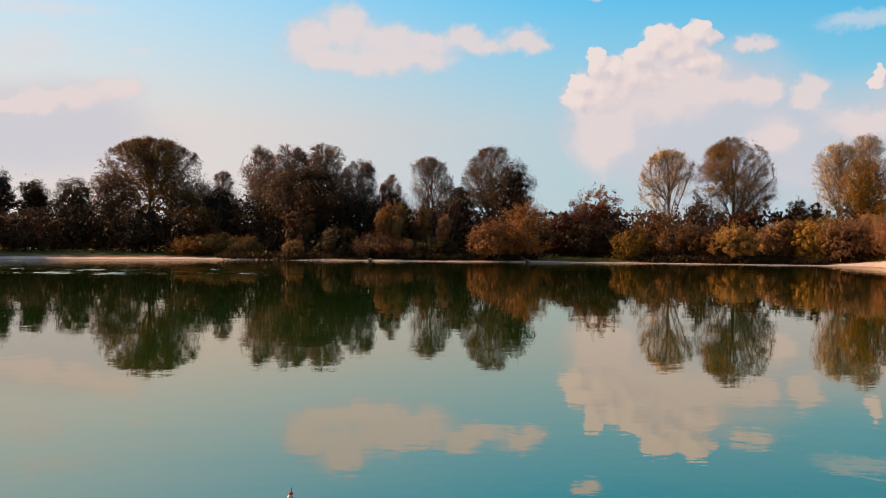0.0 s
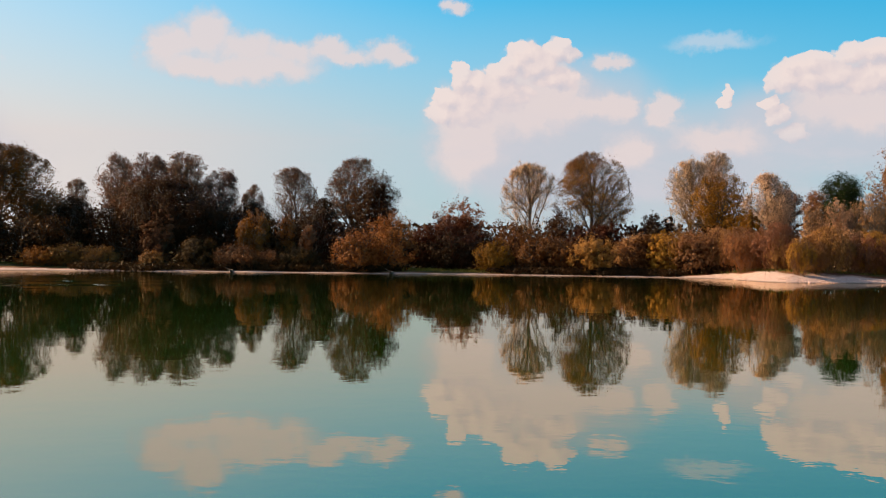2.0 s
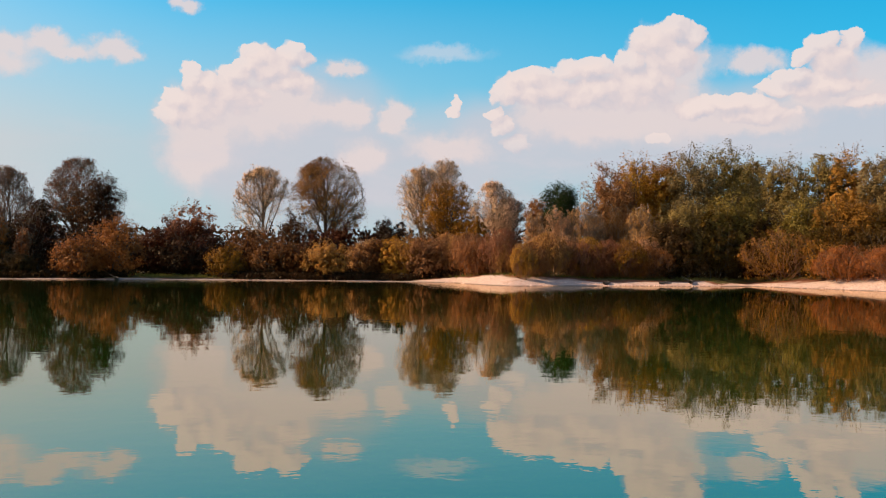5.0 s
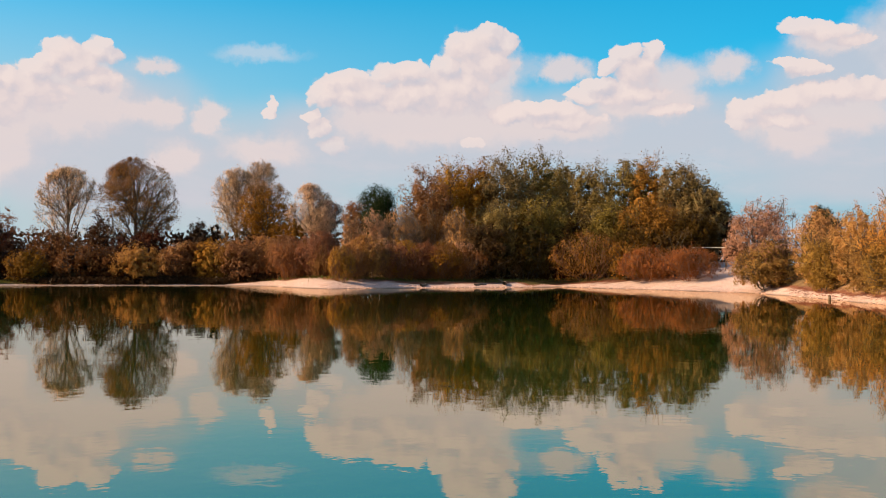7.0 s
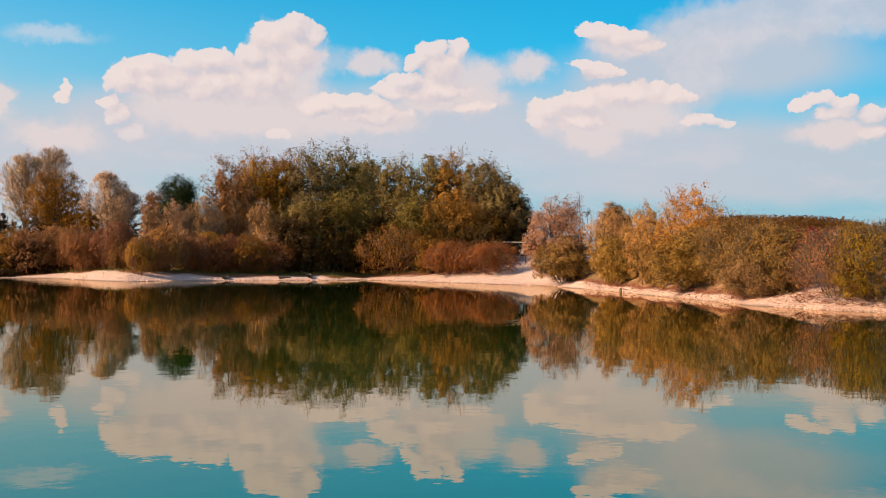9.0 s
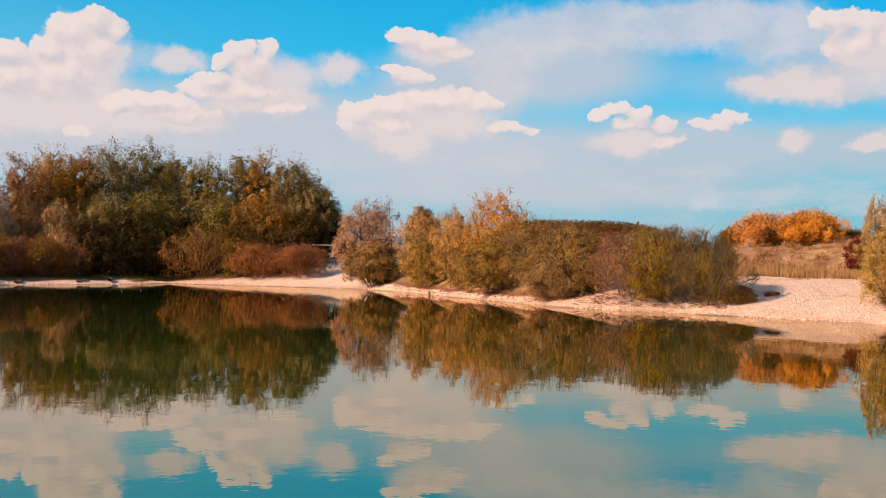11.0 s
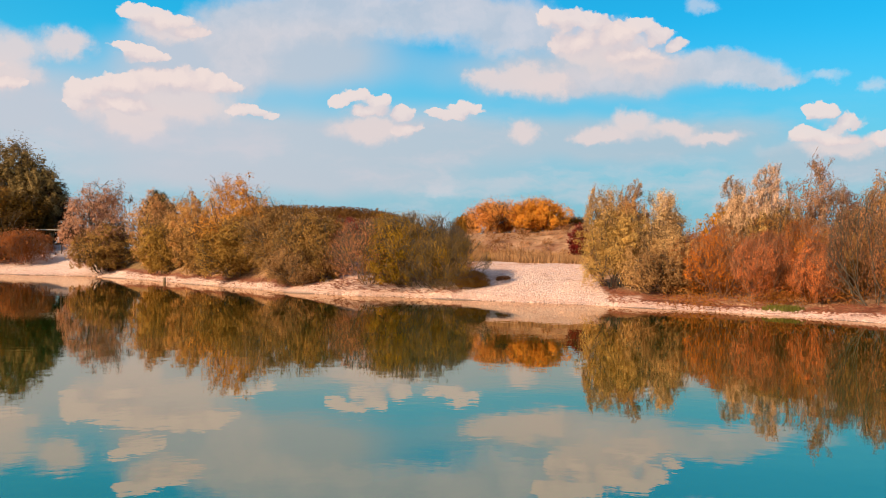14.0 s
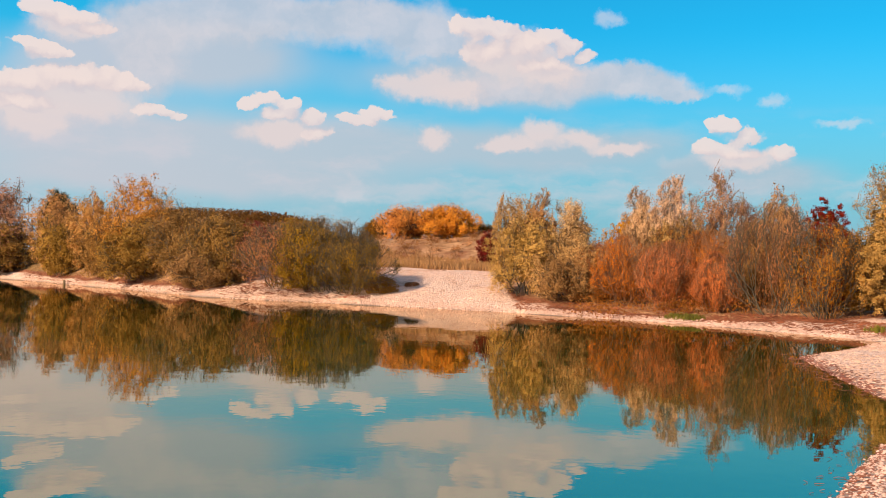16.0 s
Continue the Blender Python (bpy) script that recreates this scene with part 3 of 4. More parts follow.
def plant(style, colour, az, dist, height, width, cover=1.0):
    """One tree or bush at an azimuth and distance from the viewer's stand, with its stems and its foliage."""
    global planted
    planted += 1
    rng = np.random.default_rng(100 + planted)
    low, stems, limbs, boughs, twigs, spread, lift, leafy, scatter, thick, clumped, tall = STYLES[style]
    near, whippy = dist < 86, style in ("twig", "twigtall")
    width *= {"shrub": 1.32, "twig": 1.25, "poplar": 1.6, "small": 1.3, "round": 1.1, "airy": 1.16, "bare": 1.12, "twigtall": 1.3}.get(style, 1.0)
    height *= 1.05 if style in ("shrub", "poplar") else 1.0
    a = radians(az)
    x, y = dist * math.sin(a), dist * math.cos(a)
    base = float(ground_height(x, y)) - 0.05
    bottom, top = low * height, height
    mid, size = np.array([0, 0, (bottom + top) / 2]), np.array([width / 2, width / 2, (top - bottom) / 2]) * 0.97
    k = 6
    s = np.linspace(0, 1, k)
    if stems == 1:
        lean = rng.normal(size=2) * 0.03 * height
        trunk = np.stack([lean[0] * s ** 2, lean[1] * s ** 2, s * height * 0.86], -1)[None]
        trunk[:, 1:-1, :2] += rng.normal(size=(1, k - 2, 2)) * 0.012 * height
    else:
        turn, out = rng.uniform(0, 2 * np.pi, stems), np.sqrt(rng.uniform(0.0, 1, stems))
        foot = np.stack([np.cos(turn), np.sin(turn), np.zeros(stems)], 1) * (out * 0.14 * width)[:, None]
        d = np.stack([np.cos(turn) * out * width * 0.6, np.sin(turn) * out * width * 0.6, np.full(stems, height * 0.8)], 1)
        d /= np.linalg.norm(d, axis=1, keepdims=True)
        ln = reach(foot, d, mid, size) * rng.uniform(0.72, 1.0, stems) * (0.85 if style == "shrub" else 1.0)
        trunk = foot[:, None] + d[:, None] * (s[:, None] * ln[:, None, None])
        trunk[:, 1:] += rng.normal(size=(stems, k - 1, 3)) * 0.02 * width
    radii = np.full((len(trunk), 1), thick * height) * (1 - 0.85 * s)[None]
    lo = max(low + 0.08, 0.1)
    l1, r1 = grow(rng, trunk, radii, limbs, (lo, 0.97), spread, 0.75 * max(width, height * 0.45), mid, size, lift, 5, 0.84 if style in ("shrub", "poplar") else 0.95)
    l2, r2 = grow(rng, l1, r1, boughs, (0.2, 1.0), (20, 65), 0.3 * max(width, height * 0.35), mid, size, lift, 4 if near or stems == 1 else 3)
    l3, r3 = grow(rng, l2, r2, twigs, (0.2, 1.0), (15, 60), 0.15 * max(width, height * 0.35), mid, size, lift, 2)
    fine = (0.00016 if near else 0.00012) * dist
    r1, r2, r3 = np.maximum(r1, fine * 1.4), np.maximum(r2, fine * 1.1), np.maximum(r3, fine)
    name, category, words, group = KINDS[style]
    thing = new(name)
    thing.location = (x, y, base)
    tagged(thing, words.format(WORDS.get(colour, colour)), category, group)
    bark = BARK_RED if colour in ("rust", "red", "orange", "brown", "ochre", "copper") and style in ("twig", "low") else BARK_PALE if style in ("small", "twigtall") or colour == "pale" else BARK_GREY if style in ("bare", "airy") else BARK_DARK
    stem_r = np.maximum(radii, fine * 0.7)
    wood = [(l1, r1, 4), (l2, r2, 3)]
    if near or style in ("airy", "bare", "small", "twigtall"):
        wood.append((l3, r3, 3))
    if stems == 1:
        new("trunk", grid_mesh("trunk", *tubes(trunk, stem_r, 8), bark, True)).parent = thing
    elif near:
        for p, r in zip(trunk, stem_r):
            new("stem", grid_mesh("stem", *tubes(p[None], r[None], 6), bark, True)).parent = thing
    else:
        wood.append((trunk, stem_r, 4))
    vs, fs, at = [], [], 0
    for p, r, sides in wood:
        q, g = tubes(p, r, sides)
        vs.append(q)
        fs.append(g + at)
        at += len(q)
    # leaves: part along the twigs, part in clumps that make up the crown's uneven surface
    leaf = min(max((0.00085 if near else 0.00115 if style == "poplar" else 0.00095 if style in ("round", "airy", "bare") else 0.0012 if colour not in ("dark", "shadebrown") else 0.0014) * dist, 0.038), 0.2) * (0.85 if style in ("airy", "bare") else 1.0)
    most = 24000 if colour == "evergreen" else (14000 if whippy else 22000 if dist < 56 else 13500 if style == "small" else 18000) if near else 42000 if width > 8 else 20000 if style == "poplar" else 13000 if style in ("round", "airy", "bare") else 3600 if colour in ("dark", "shadebrown") else 6000 if whippy else 8000
    wanted = leafy * cover * width * height * (1 - max(low, 0)) / (leaf * leaf * 0.17)
    leaf *= min(max(math.sqrt(wanted / most), 1.0), 1.55 if near and style == "shrub" else 1.3)
    count = int(min(wanted, most))
    n1 = int(count * (1 - clumped))
    weight = np.repeat(np.repeat(rng.uniform(0.25, 1.0, len(l1)), boughs), twigs)
    who = rng.choice(len(l3), n1, p=weight / weight.sum())
    t = rng.uniform(0.1, 1.1, (n1, 1))
    c = l3[who, 0] * (1 - t) + l3[who, -1] * t + rng.normal(size=(n1, 3)) * scatter * min(1.0, width / 5)
    heart = np.repeat(mid[None], count, 0)
    girth = np.repeat(size[None], count, 0)
    tuft = np.zeros((count, 3))
    if count > n1:
        # the crown is a heap of lobes of different heights, and each lobe a shell of leaf clumps
        m = 420 if near and style == "shrub" else 340 if style == "poplar" else 300 if near or width > 8 else 220 if style in ("airy", "bare") else 190
        lobes = {"shrub": 7, "twig": 9, "poplar": 13, "round": 11, "small": 6, "twigtall": 5}.get(style, 0) + (3 if width > 5 else 0)
        d = rng.normal(size=(m, 3))
        d /= np.linalg.norm(d, axis=1, keepdims=True)
        if lobes > 3:
            turn, out = rng.uniform(0, 2 * np.pi, lobes), np.sqrt(rng.uniform(0, 1, lobes)) * 0.62
            out[0] = 0.1
            crest = 1 - (0.34 if style in ("shrub", "poplar") else 0.5) * out ** 2 * rng.uniform(0.5, 1.5, lobes)
            crest[0] = 1.0
            foot = np.maximum(low, -0.12) + rng.uniform(0, 0.14, lobes)
            wide = rng.uniform(0.26, 0.4, lobes) * (1.15 if style == "poplar" else 1.0) * (0.8 if style in ("twigtall", "small") else 1.0)
            lobe_mid = np.stack([np.cos(turn) * out * width / 2, np.sin(turn) * out * width / 2, (crest + foot) / 2 * height], 1)
            lobe_size = np.stack([wide * width * 0.9, wide * width * 0.9, (crest - foot) / 2 * height], 1) * 0.92
            which = rng.integers(0, lobes, m)
            hm, hs = lobe_mid[which], lobe_size[which]
        else:
            hm, hs = np.repeat(mid[None], m, 0), np.repeat(size[None], m, 0)
        deep = 0.8 if style in ("airy", "bare") else 0.42
        rho = (1 - deep * rng.uniform(0, 1, m) ** 1.4) * rng.uniform(0.84, 1.01, m)
        hub = hm + d * hs * rho[:, None]
        hub[:, 2] = np.where(hub[:, 2] < 0.03 * height, rng.uniform(0.03, 0.3, m) * height, hub[:, 2])
        pick = rng.choice(m, count - n1, p=(lambda w: w / w.sum())(rng.uniform(0.4, 1, m)))
        spot = np.clip(rng.normal(size=(count - n1, 3)), -1.45, 1.45) * (rng.uniform(0.026, 0.052, m)[pick] * width * (0.75 if style == "shrub" else 1.0))[:, None] * np.array([1, 1, tall])
        c = np.concatenate([c, hub[pick] + spot])
        heart[n1:], girth[n1:] = hm[pick], hs[pick]
        tuft[n1:] = spot / ((0.034 if style == "shrub" else 0.045) * width)
    c[:, 2] = np.abs(c[:, 2] - 0.04) + 0.04
    # leaves face outward and up more often than not; on whip-like growth they lie along the twigs
    out = (c - heart) / girth
    edge = np.clip(np.linalg.norm(out, axis=1, keepdims=True), 0, 1.2)
    face = out / (edge + 0.1) * 0.75 + tuft * (0.3 if whippy else 0.7) + np.array([0, 0, 0.35]) + rng.normal(size=(count, 3)) * 0.4
    face /= np.linalg.norm(face, axis=1, keepdims=True)
    ax = rng.normal(size=(count, 3)) + np.array([0, 0, 2.2 if whippy else 1.2 if style == "poplar" else 0.6])
    sd = np.cross(face, ax)
    sd /= np.linalg.norm(sd, axis=1, keepdims=True) + 1e-9
    ax = np.cross(sd, face)
    big = leaf * rng.uniform(0.55, 1.25, (count, 1)) * (1.0 if style in ("airy", "bare") or whippy else 1.35 - 0.5 * np.minimum(edge, 1) ** 2)
    tip, wing = ax * big * (0.75 if whippy else 0.55), sd * big * (0.22 if whippy else 0.5)
    vs.append(np.stack([c - tip - wing, c - tip + wing, c + tip * 1.2], 1).reshape(-1, 3))
    fs.append(np.arange(count * 3).reshape(-1, 3) + at)
    what = "crown" if category == "tree" else "foliage"
    me = grid_mesh(what, np.concatenate(vs), np.concatenate(fs), bark)
    me.materials.append(LEAF[colour])
    slot = np.zeros(len(me.polygons), np.int32)
    slot[-count:] = 1
    me.polygons.foreach_set("material_index", slot)
    new(what, me).parent = thing
    return thing


plant("airy", "olivebrown", -15.63, 113.5, 11.9, 10.8, 2.6)
plant("round", "olivebrown", -17.62, 109.8, 7.93, 5.92)
plant("round", "olivebrown", -13.9, 111.0, 7.98, 6.77)
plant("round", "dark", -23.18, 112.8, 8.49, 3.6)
plant("round", "shadebrown", -21.38, 111.5, 7.57, 3.13)
plant("round", "darkolive", -19.48, 110.2, 7.36, 4.23)
plant("bare", "grey", -11.89, 117.6, 8.94, 3.83)
plant("airy", "grey", -9.94, 115.2, 11.71, 4.94)
plant("airy", "greybrown", -8.37, 110.9, 11.53, 4.8)
plant("airy", "greyolive", -6.46, 114.5, 12.09, 5.61)
plant("airy", "grey", -4.59, 112.1, 10.34, 4.21)
plant("bare", "grey", -2.8, 117.9, 8.98, 3.17)
plant("bare", "grey", -0.81, 115.8, 10.79, 5.56)
plant("airy", "greybrown", 2.71, 112.6, 11.85, 6.48)
plant("round", "shadebrown", 3.85, 109.5, 10.42, 4.53)
plant("round", "dark", 0.83, 106.7, 7.24, 3.16)
plant("shrub", "rust", 8.4, 106.0, 7.5, 4.76)
plant("bare", "pale", 12.18, 114.5, 11.66, 6.61)
plant("airy", "gold", 15.52, 112.8, 12.65, 7.73)
plant("round", "dark", 18.69, 133.0, 7.26, 2.7)
plant("bare", "pale", 20.6, 116.1, 12.23, 5.77)
plant("bare", "pale", 21.94, 119.3, 13.16, 6.03)
plant("round", "brown", 22.2, 110.2, 9.87, 7.14)
plant("airy", "pale", 24.68, 107.1, 9.38, 4.61)
plant("round", "evergreen", 28.22, 103.1, 9.2, 4.4, 2.5)
plant("round", "brown", 27.14, 104.8, 7.78, 3.19)
plant("bare", "grey", 25.64, 113.3, 8.23, 4.14)
# near-black shrubs fill the tree feet; shade sits in their leaf colour
plant("shrub", "shadebrown", -23.44, 104.6, 3.85, 4.56)
plant("shrub", "shadebrown", -21.86, 103.4, 3.8, 4.61)
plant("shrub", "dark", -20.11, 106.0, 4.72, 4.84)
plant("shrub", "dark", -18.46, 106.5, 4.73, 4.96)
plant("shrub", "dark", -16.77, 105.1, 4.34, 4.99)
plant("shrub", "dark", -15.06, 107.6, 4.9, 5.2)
plant("shrub", "shadebrown", -13.46, 103.9, 5.18, 5.09)
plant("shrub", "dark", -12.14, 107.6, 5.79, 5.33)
plant("shrub", "shadebrown", -10.5, 105.3, 6.04, 5.27)
plant("shrub", "shadebrown", -8.7, 102.9, 6.35, 5.21)
plant("shrub", "shadebrown", -6.88, 106.6, 6.04, 5.44)
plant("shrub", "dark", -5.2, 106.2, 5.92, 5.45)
plant("shrub", "shadebrown", -3.82, 106.0, 6.36, 5.46)
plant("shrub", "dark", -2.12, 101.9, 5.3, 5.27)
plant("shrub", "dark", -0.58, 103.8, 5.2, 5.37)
plant("shrub", "shadebrown", 0.81, 103.7, 6.13, 5.37)
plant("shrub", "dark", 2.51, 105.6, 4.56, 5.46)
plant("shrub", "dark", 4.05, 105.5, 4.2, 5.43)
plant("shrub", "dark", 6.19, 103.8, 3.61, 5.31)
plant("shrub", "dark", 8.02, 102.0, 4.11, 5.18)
plant("shrub", "shadebrown", 9.38, 102.2, 3.77, 5.15)
plant("shrub", "shadebrown", 13.5, 105.6, 6.43, 4.63)
plant("shrub", "olivebrown", 11.25, 102.4, 5.21, 5.05)
plant("shrub", "darkred", 16.44, 108.8, 5.54, 3.35)
plant("shrub", "shadebrown", 17.76, 108.9, 5.65, 2.4)
plant("shrub", "dark", 19.49, 108.7, 5.96, 3.13)
plant("shrub", "darkred", 15.13, 104.7, 4.58, 3.68)
plant("shrub", "shadebrown", 21.52, 104.6, 4.67, 4.39)
plant("shrub", "rust", -13.75, 101.0, 1.71, 3.29)
plant("shrub", "olive", -12.17, 100.6, 2.14, 2.9)
plant("shrub", "olive", -10.73, 100.3, 1.87, 2.87)
plant("shrub", "olivebrown", -7.82, 100.8, 5.55, 2.45)
plant("shrub", "olive", -8.02, 97.8, 1.66, 2.02)
plant("shrub", "darkolive", -5.6, 98.3, 2.82, 3.15)
plant("shrub", "olivebrown", -3.82, 97.5, 2.28, 3.35)
plant("small", "orange", -2.86, 99.9, 5.68, 2.47)
plant("small", "rust", -1.12, 100.8, 5.4, 1.58)
plant("small", "orange", 0.12, 99.7, 4.22, 1.56)
plant("shrub", "olivebrown", -2.05, 97.9, 1.83, 2.9)
plant("shrub", "darkolive", -0.43, 97.8, 2.05, 3.16)
plant("shrub", "orange", 2.69, 96.6, 3.55, 3.64)
plant("shrub", "rust", 4.54, 98.6, 5.39, 4.75)
plant("shrub", "darkred", 7.84, 103.0, 4.96, 6.65)
plant("shrub", "olive", 10.19, 98.3, 2.88, 2.98)
plant("shrub", "olivebrown", 13.18, 98.6, 3.43, 4.44)
plant("shrub", "ochre", 15.67, 97.3, 3.85, 3.7)
plant("shrub", "olivebrown", 17.6, 101.9, 3.46, 2.8)
plant("shrub", "olivebrown", 18.05, 98.9, 3.89, 3.14)
plant("shrub", "ochre", 19.49, 98.7, 4.13, 2.91)
plant("shrub", "brown", 21.13, 97.8, 3.9, 3.76)
plant("twig", "orange", 23.51, 93.0, 3.51, 3.54)
plant("twig", "rust", 25.04, 91.4, 4.06, 3.35)
plant("shrub", "brown", 23.54, 100.0, 6.07, 2.64)
plant("twig", "ochre", 26.3, 87.1, 3.11, 1.9)
plant("twigtall", "tan", 26.98, 94.6, 5.88, 2.15)
plant("twigtall", "tan", 28.01, 98.0, 7.14, 2.51)
plant("twigtall", "tan", 29.59, 99.1, 7.18, 3.31)
plant("twig", "orange", 29.3, 92.9, 3.31, 3.86)
plant("twigtall", "greyolive", 31.26, 101.2, 7.7, 2.92)
plant("twigtall", "tan", 32.7, 99.2, 7.12, 2.92)
plant("twig", "rust", 30.99, 95.0, 3.12, 3.56)
plant("twig", "rust", 33.09, 95.5, 2.8, 3.92)
plant("shrub", "darkolive", 34.08, 102.2, 4.9, 2.22)
plant("poplar", "gold", 30.82, 104.9, 11.35, 4.41)
plant("poplar", "ochre", 32.34, 109.0, 12.6, 4.7)
plant("poplar", "gold", 33.88, 112.1, 13.2, 4.23)
plant("poplar", "greenolive", 35.3, 109.1, 13.26, 3.99)
plant("poplar", "greenolive", 36.88, 112.9, 14.17, 4.53)
plant("poplar", "greenolive", 38.41, 117.6, 14.01, 4.07)
plant("poplar", "greenolive", 40.08, 108.3, 12.32, 3.72)
plant("poplar", "greenolive", 41.59, 107.7, 12.62, 3.67)
plant("poplar", "ochre", 43.11, 107.8, 11.96, 3.52)
plant("poplar", "greenolive", 44.56, 103.9, 10.51, 3.47)
plant("poplar", "greenolive", 45.73, 103.2, 8.42, 3.41)
plant("round", "darkolive", 46.53, 105.1, 6.34, 3.18)
plant("poplar", "greenolive", 35.04, 100.9, 7.36, 4.07)
plant("poplar", "greenolive", 37.26, 102.8, 8.33, 4.39)
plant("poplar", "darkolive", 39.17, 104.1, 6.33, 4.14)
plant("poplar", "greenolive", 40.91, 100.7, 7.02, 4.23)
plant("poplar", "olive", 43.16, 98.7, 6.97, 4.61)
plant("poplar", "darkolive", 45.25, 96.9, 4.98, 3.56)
plant("twig", "brown", 39.78, 97.9, 4.67, 6.16)
plant("shrub", "olive", 42.08, 95.1, 3.81, 3.28)
plant("twig", "red", 42.92, 92.5, 3.01, 4.32)
plant("twig", "red", 45.07, 89.7, 2.86, 4.4)
plant("shrub", "pinktan", 48.92, 81.4, 6.68, 4.46)
plant("shrub", "khaki", 49.26, 79.6, 3.6, 3.98)
plant("shrub", "tan", 51.56, 72.9, 5.45, 3.24)
plant("round", "evergreen", 51.88, 84.1, 4.72, 2.37)
plant("shrub", "khaki", 51.75, 71.2, 3.84, 3.78)
plant("shrub", "tan", 53.64, 66.6, 5.08, 2.76)
plant("shrub", "khaki", 54.0, 64.2, 3.37, 3.07)
plant("shrub", "honey", 55.72, 61.3, 5.84, 4.09)
plant("shrub", "khaki", 55.9, 59.6, 3.35, 3.6)
plant("shrub", "moss", 58.22, 55.1, 4.15, 3.5)
plant("shrub", "moss", 59.9, 52.8, 3.75, 3.3)
plant("shrub", "khaki", 58.93, 53.1, 2.24, 2.97)
plant("shrub", "maroon", 61.82, 60.2, 2.55, 1.71)
plant("twig", "rusttan", 63.1, 49.7, 3.2, 3.9, 1.3)
plant("shrub", "moss", 64.7, 49.0, 3.25, 4.0)
plant("twig", "moss", 67.0, 47.6, 2.75, 3.7, 1.3)
plant("twig", "moss", 65.7, 48.4, 3.5, 4.3, 1.3)
plant("low", "brown", 68.61, 47.2, 0.78, 1.7)
plant("low", "orange", 70.28, 48.7, 0.22, 0.83)
plant("shrub", "amber", 69.84, 70.9, 2.24, 3.3)
plant("shrub", "amber", 72.04, 69.9, 2.18, 3.6)
plant("shrub", "darkolive", 73.95, 76.0, 0.92, 1.72)
plant("shrub", "maroon", 74.4, 60.8, 2.27, 1.05)
plant("small", "yellowolive", 75.94, 46.6, 4.78, 1.7)
plant("small", "tan", 77.18, 46.5, 4.72, 1.29)
plant("small", "pale", 78.62, 46.9, 4.87, 1.62)
plant("shrub", "yellowolive", 76.44, 44.9, 3.55, 2.56)
plant("shrub", "yellowolive", 78.87, 44.0, 2.98, 2.79)
plant("shrub", "khaki", 79.23, 43.2, 2.01, 2.41)
plant("twig", "copper", 80.39, 43.3, 2.35, 2.39)
plant("shrub", "amber", 82.1, 51.4, 3.93, 2.02)
plant("small", "pale", 82.71, 49.1, 5.15, 1.68)
plant("small", "pale", 84.33, 48.3, 5.75, 1.72)
plant("small", "pinktan", 86.55, 45.2, 5.94, 1.9)
plant("twig", "copper", 81.81, 41.9, 2.85, 2.28)
plant("twig", "copper", 84.05, 40.5, 2.66, 2.14)
plant("shrub", "yellowolive", 84.53, 44.2, 3.36, 2.44)
plant("twig", "copper", 86.09, 41.5, 2.91, 2.33)
plant("small", "grey", 88.27, 44.4, 4.57, 0.99)
plant("small", "tan", 89.67, 42.6, 5.17, 1.46)
plant("twig", "rusttan", 89.58, 38.2, 4.0, 2.9)
plant("twig", "rusttan", 91.89, 36.5, 3.3, 2.4)
plant("shrub", "maroon", 91.7, 38.2, 4.25, 1.5)
plant("small", "yellowolive", 95.27, 37.3, 5.46, 2.24)
plant("shrub", "yellowolive", 95.14, 36.9, 3.47, 2.05)
plant("twig", "copper", 86.48, 39.3, 2.34, 1.39)
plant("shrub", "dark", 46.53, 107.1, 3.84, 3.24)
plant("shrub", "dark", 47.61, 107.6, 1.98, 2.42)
plant("twig", "rusttan", 84.58, 44.2, 3.11, 2.72)
plant("shrub", "khaki", 88.62, 41.2, 3.16, 2.44)
plant("shrub", "khaki", 93.18, 38.7, 2.92, 1.99)
plant("round", "shadebrown", -12.06, 110.6, 6.61, 4.85)
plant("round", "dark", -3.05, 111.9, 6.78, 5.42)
plant("round", "shadebrown", -7.49, 106.7, 8.35, 11.3)
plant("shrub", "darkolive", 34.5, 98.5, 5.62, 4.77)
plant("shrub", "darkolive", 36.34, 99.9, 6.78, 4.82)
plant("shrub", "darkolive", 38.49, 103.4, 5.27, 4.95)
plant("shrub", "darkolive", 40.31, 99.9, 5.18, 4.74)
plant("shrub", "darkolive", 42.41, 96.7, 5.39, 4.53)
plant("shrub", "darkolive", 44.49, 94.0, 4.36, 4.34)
plant("shrub", "olive", 68.14, 74.8, 1.57, 1.47)
plant("twig", "tan", 17.88, 101.4, 3.71, 3.71)
plant("twig", "brown", 18.99, 100.3, 3.71, 3.66)
plant("twig", "brown", 20.09, 98.5, 4.12, 3.59)
plant("twig", "ochre", 21.19, 99.5, 3.55, 3.61)
plant("twig", "ochre", 22.29, 98.2, 4.06, 3.54)
plant("twig", "brown", 23.39, 95.8, 3.94, 3.44)
plant("twig", "tan", 24.47, 94.4, 2.95, 3.37)
plant("twig", "ochre", 25.55, 91.6, 2.83, 3.25)
plant("twig", "brown", 26.62, 89.7, 2.94, 3.16)
plant("twig", "ochre", 27.69, 91.3, 3.84, 3.19)
plant("twig", "tan", 28.74, 94.1, 3.73, 3.26)
plant("twig", "ochre", 29.79, 94.2, 3.65, 3.24)
plant("twig", "rust", 30.83, 94.2, 3.39, 3.2)
plant("twig", "brown", 31.85, 94.1, 3.48, 3.17)
plant("twig", "tan", 32.87, 97.2, 3.61, 3.23)
plant("twig", "brown", 33.87, 99.1, 3.52, 3.26)
# out of view: inferred trees, placed to cast shadow on the left gravel
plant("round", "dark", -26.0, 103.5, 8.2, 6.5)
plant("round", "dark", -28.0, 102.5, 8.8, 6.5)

# ---- what grows and lies on the banks ----
rng = np.random.default_rng(7)


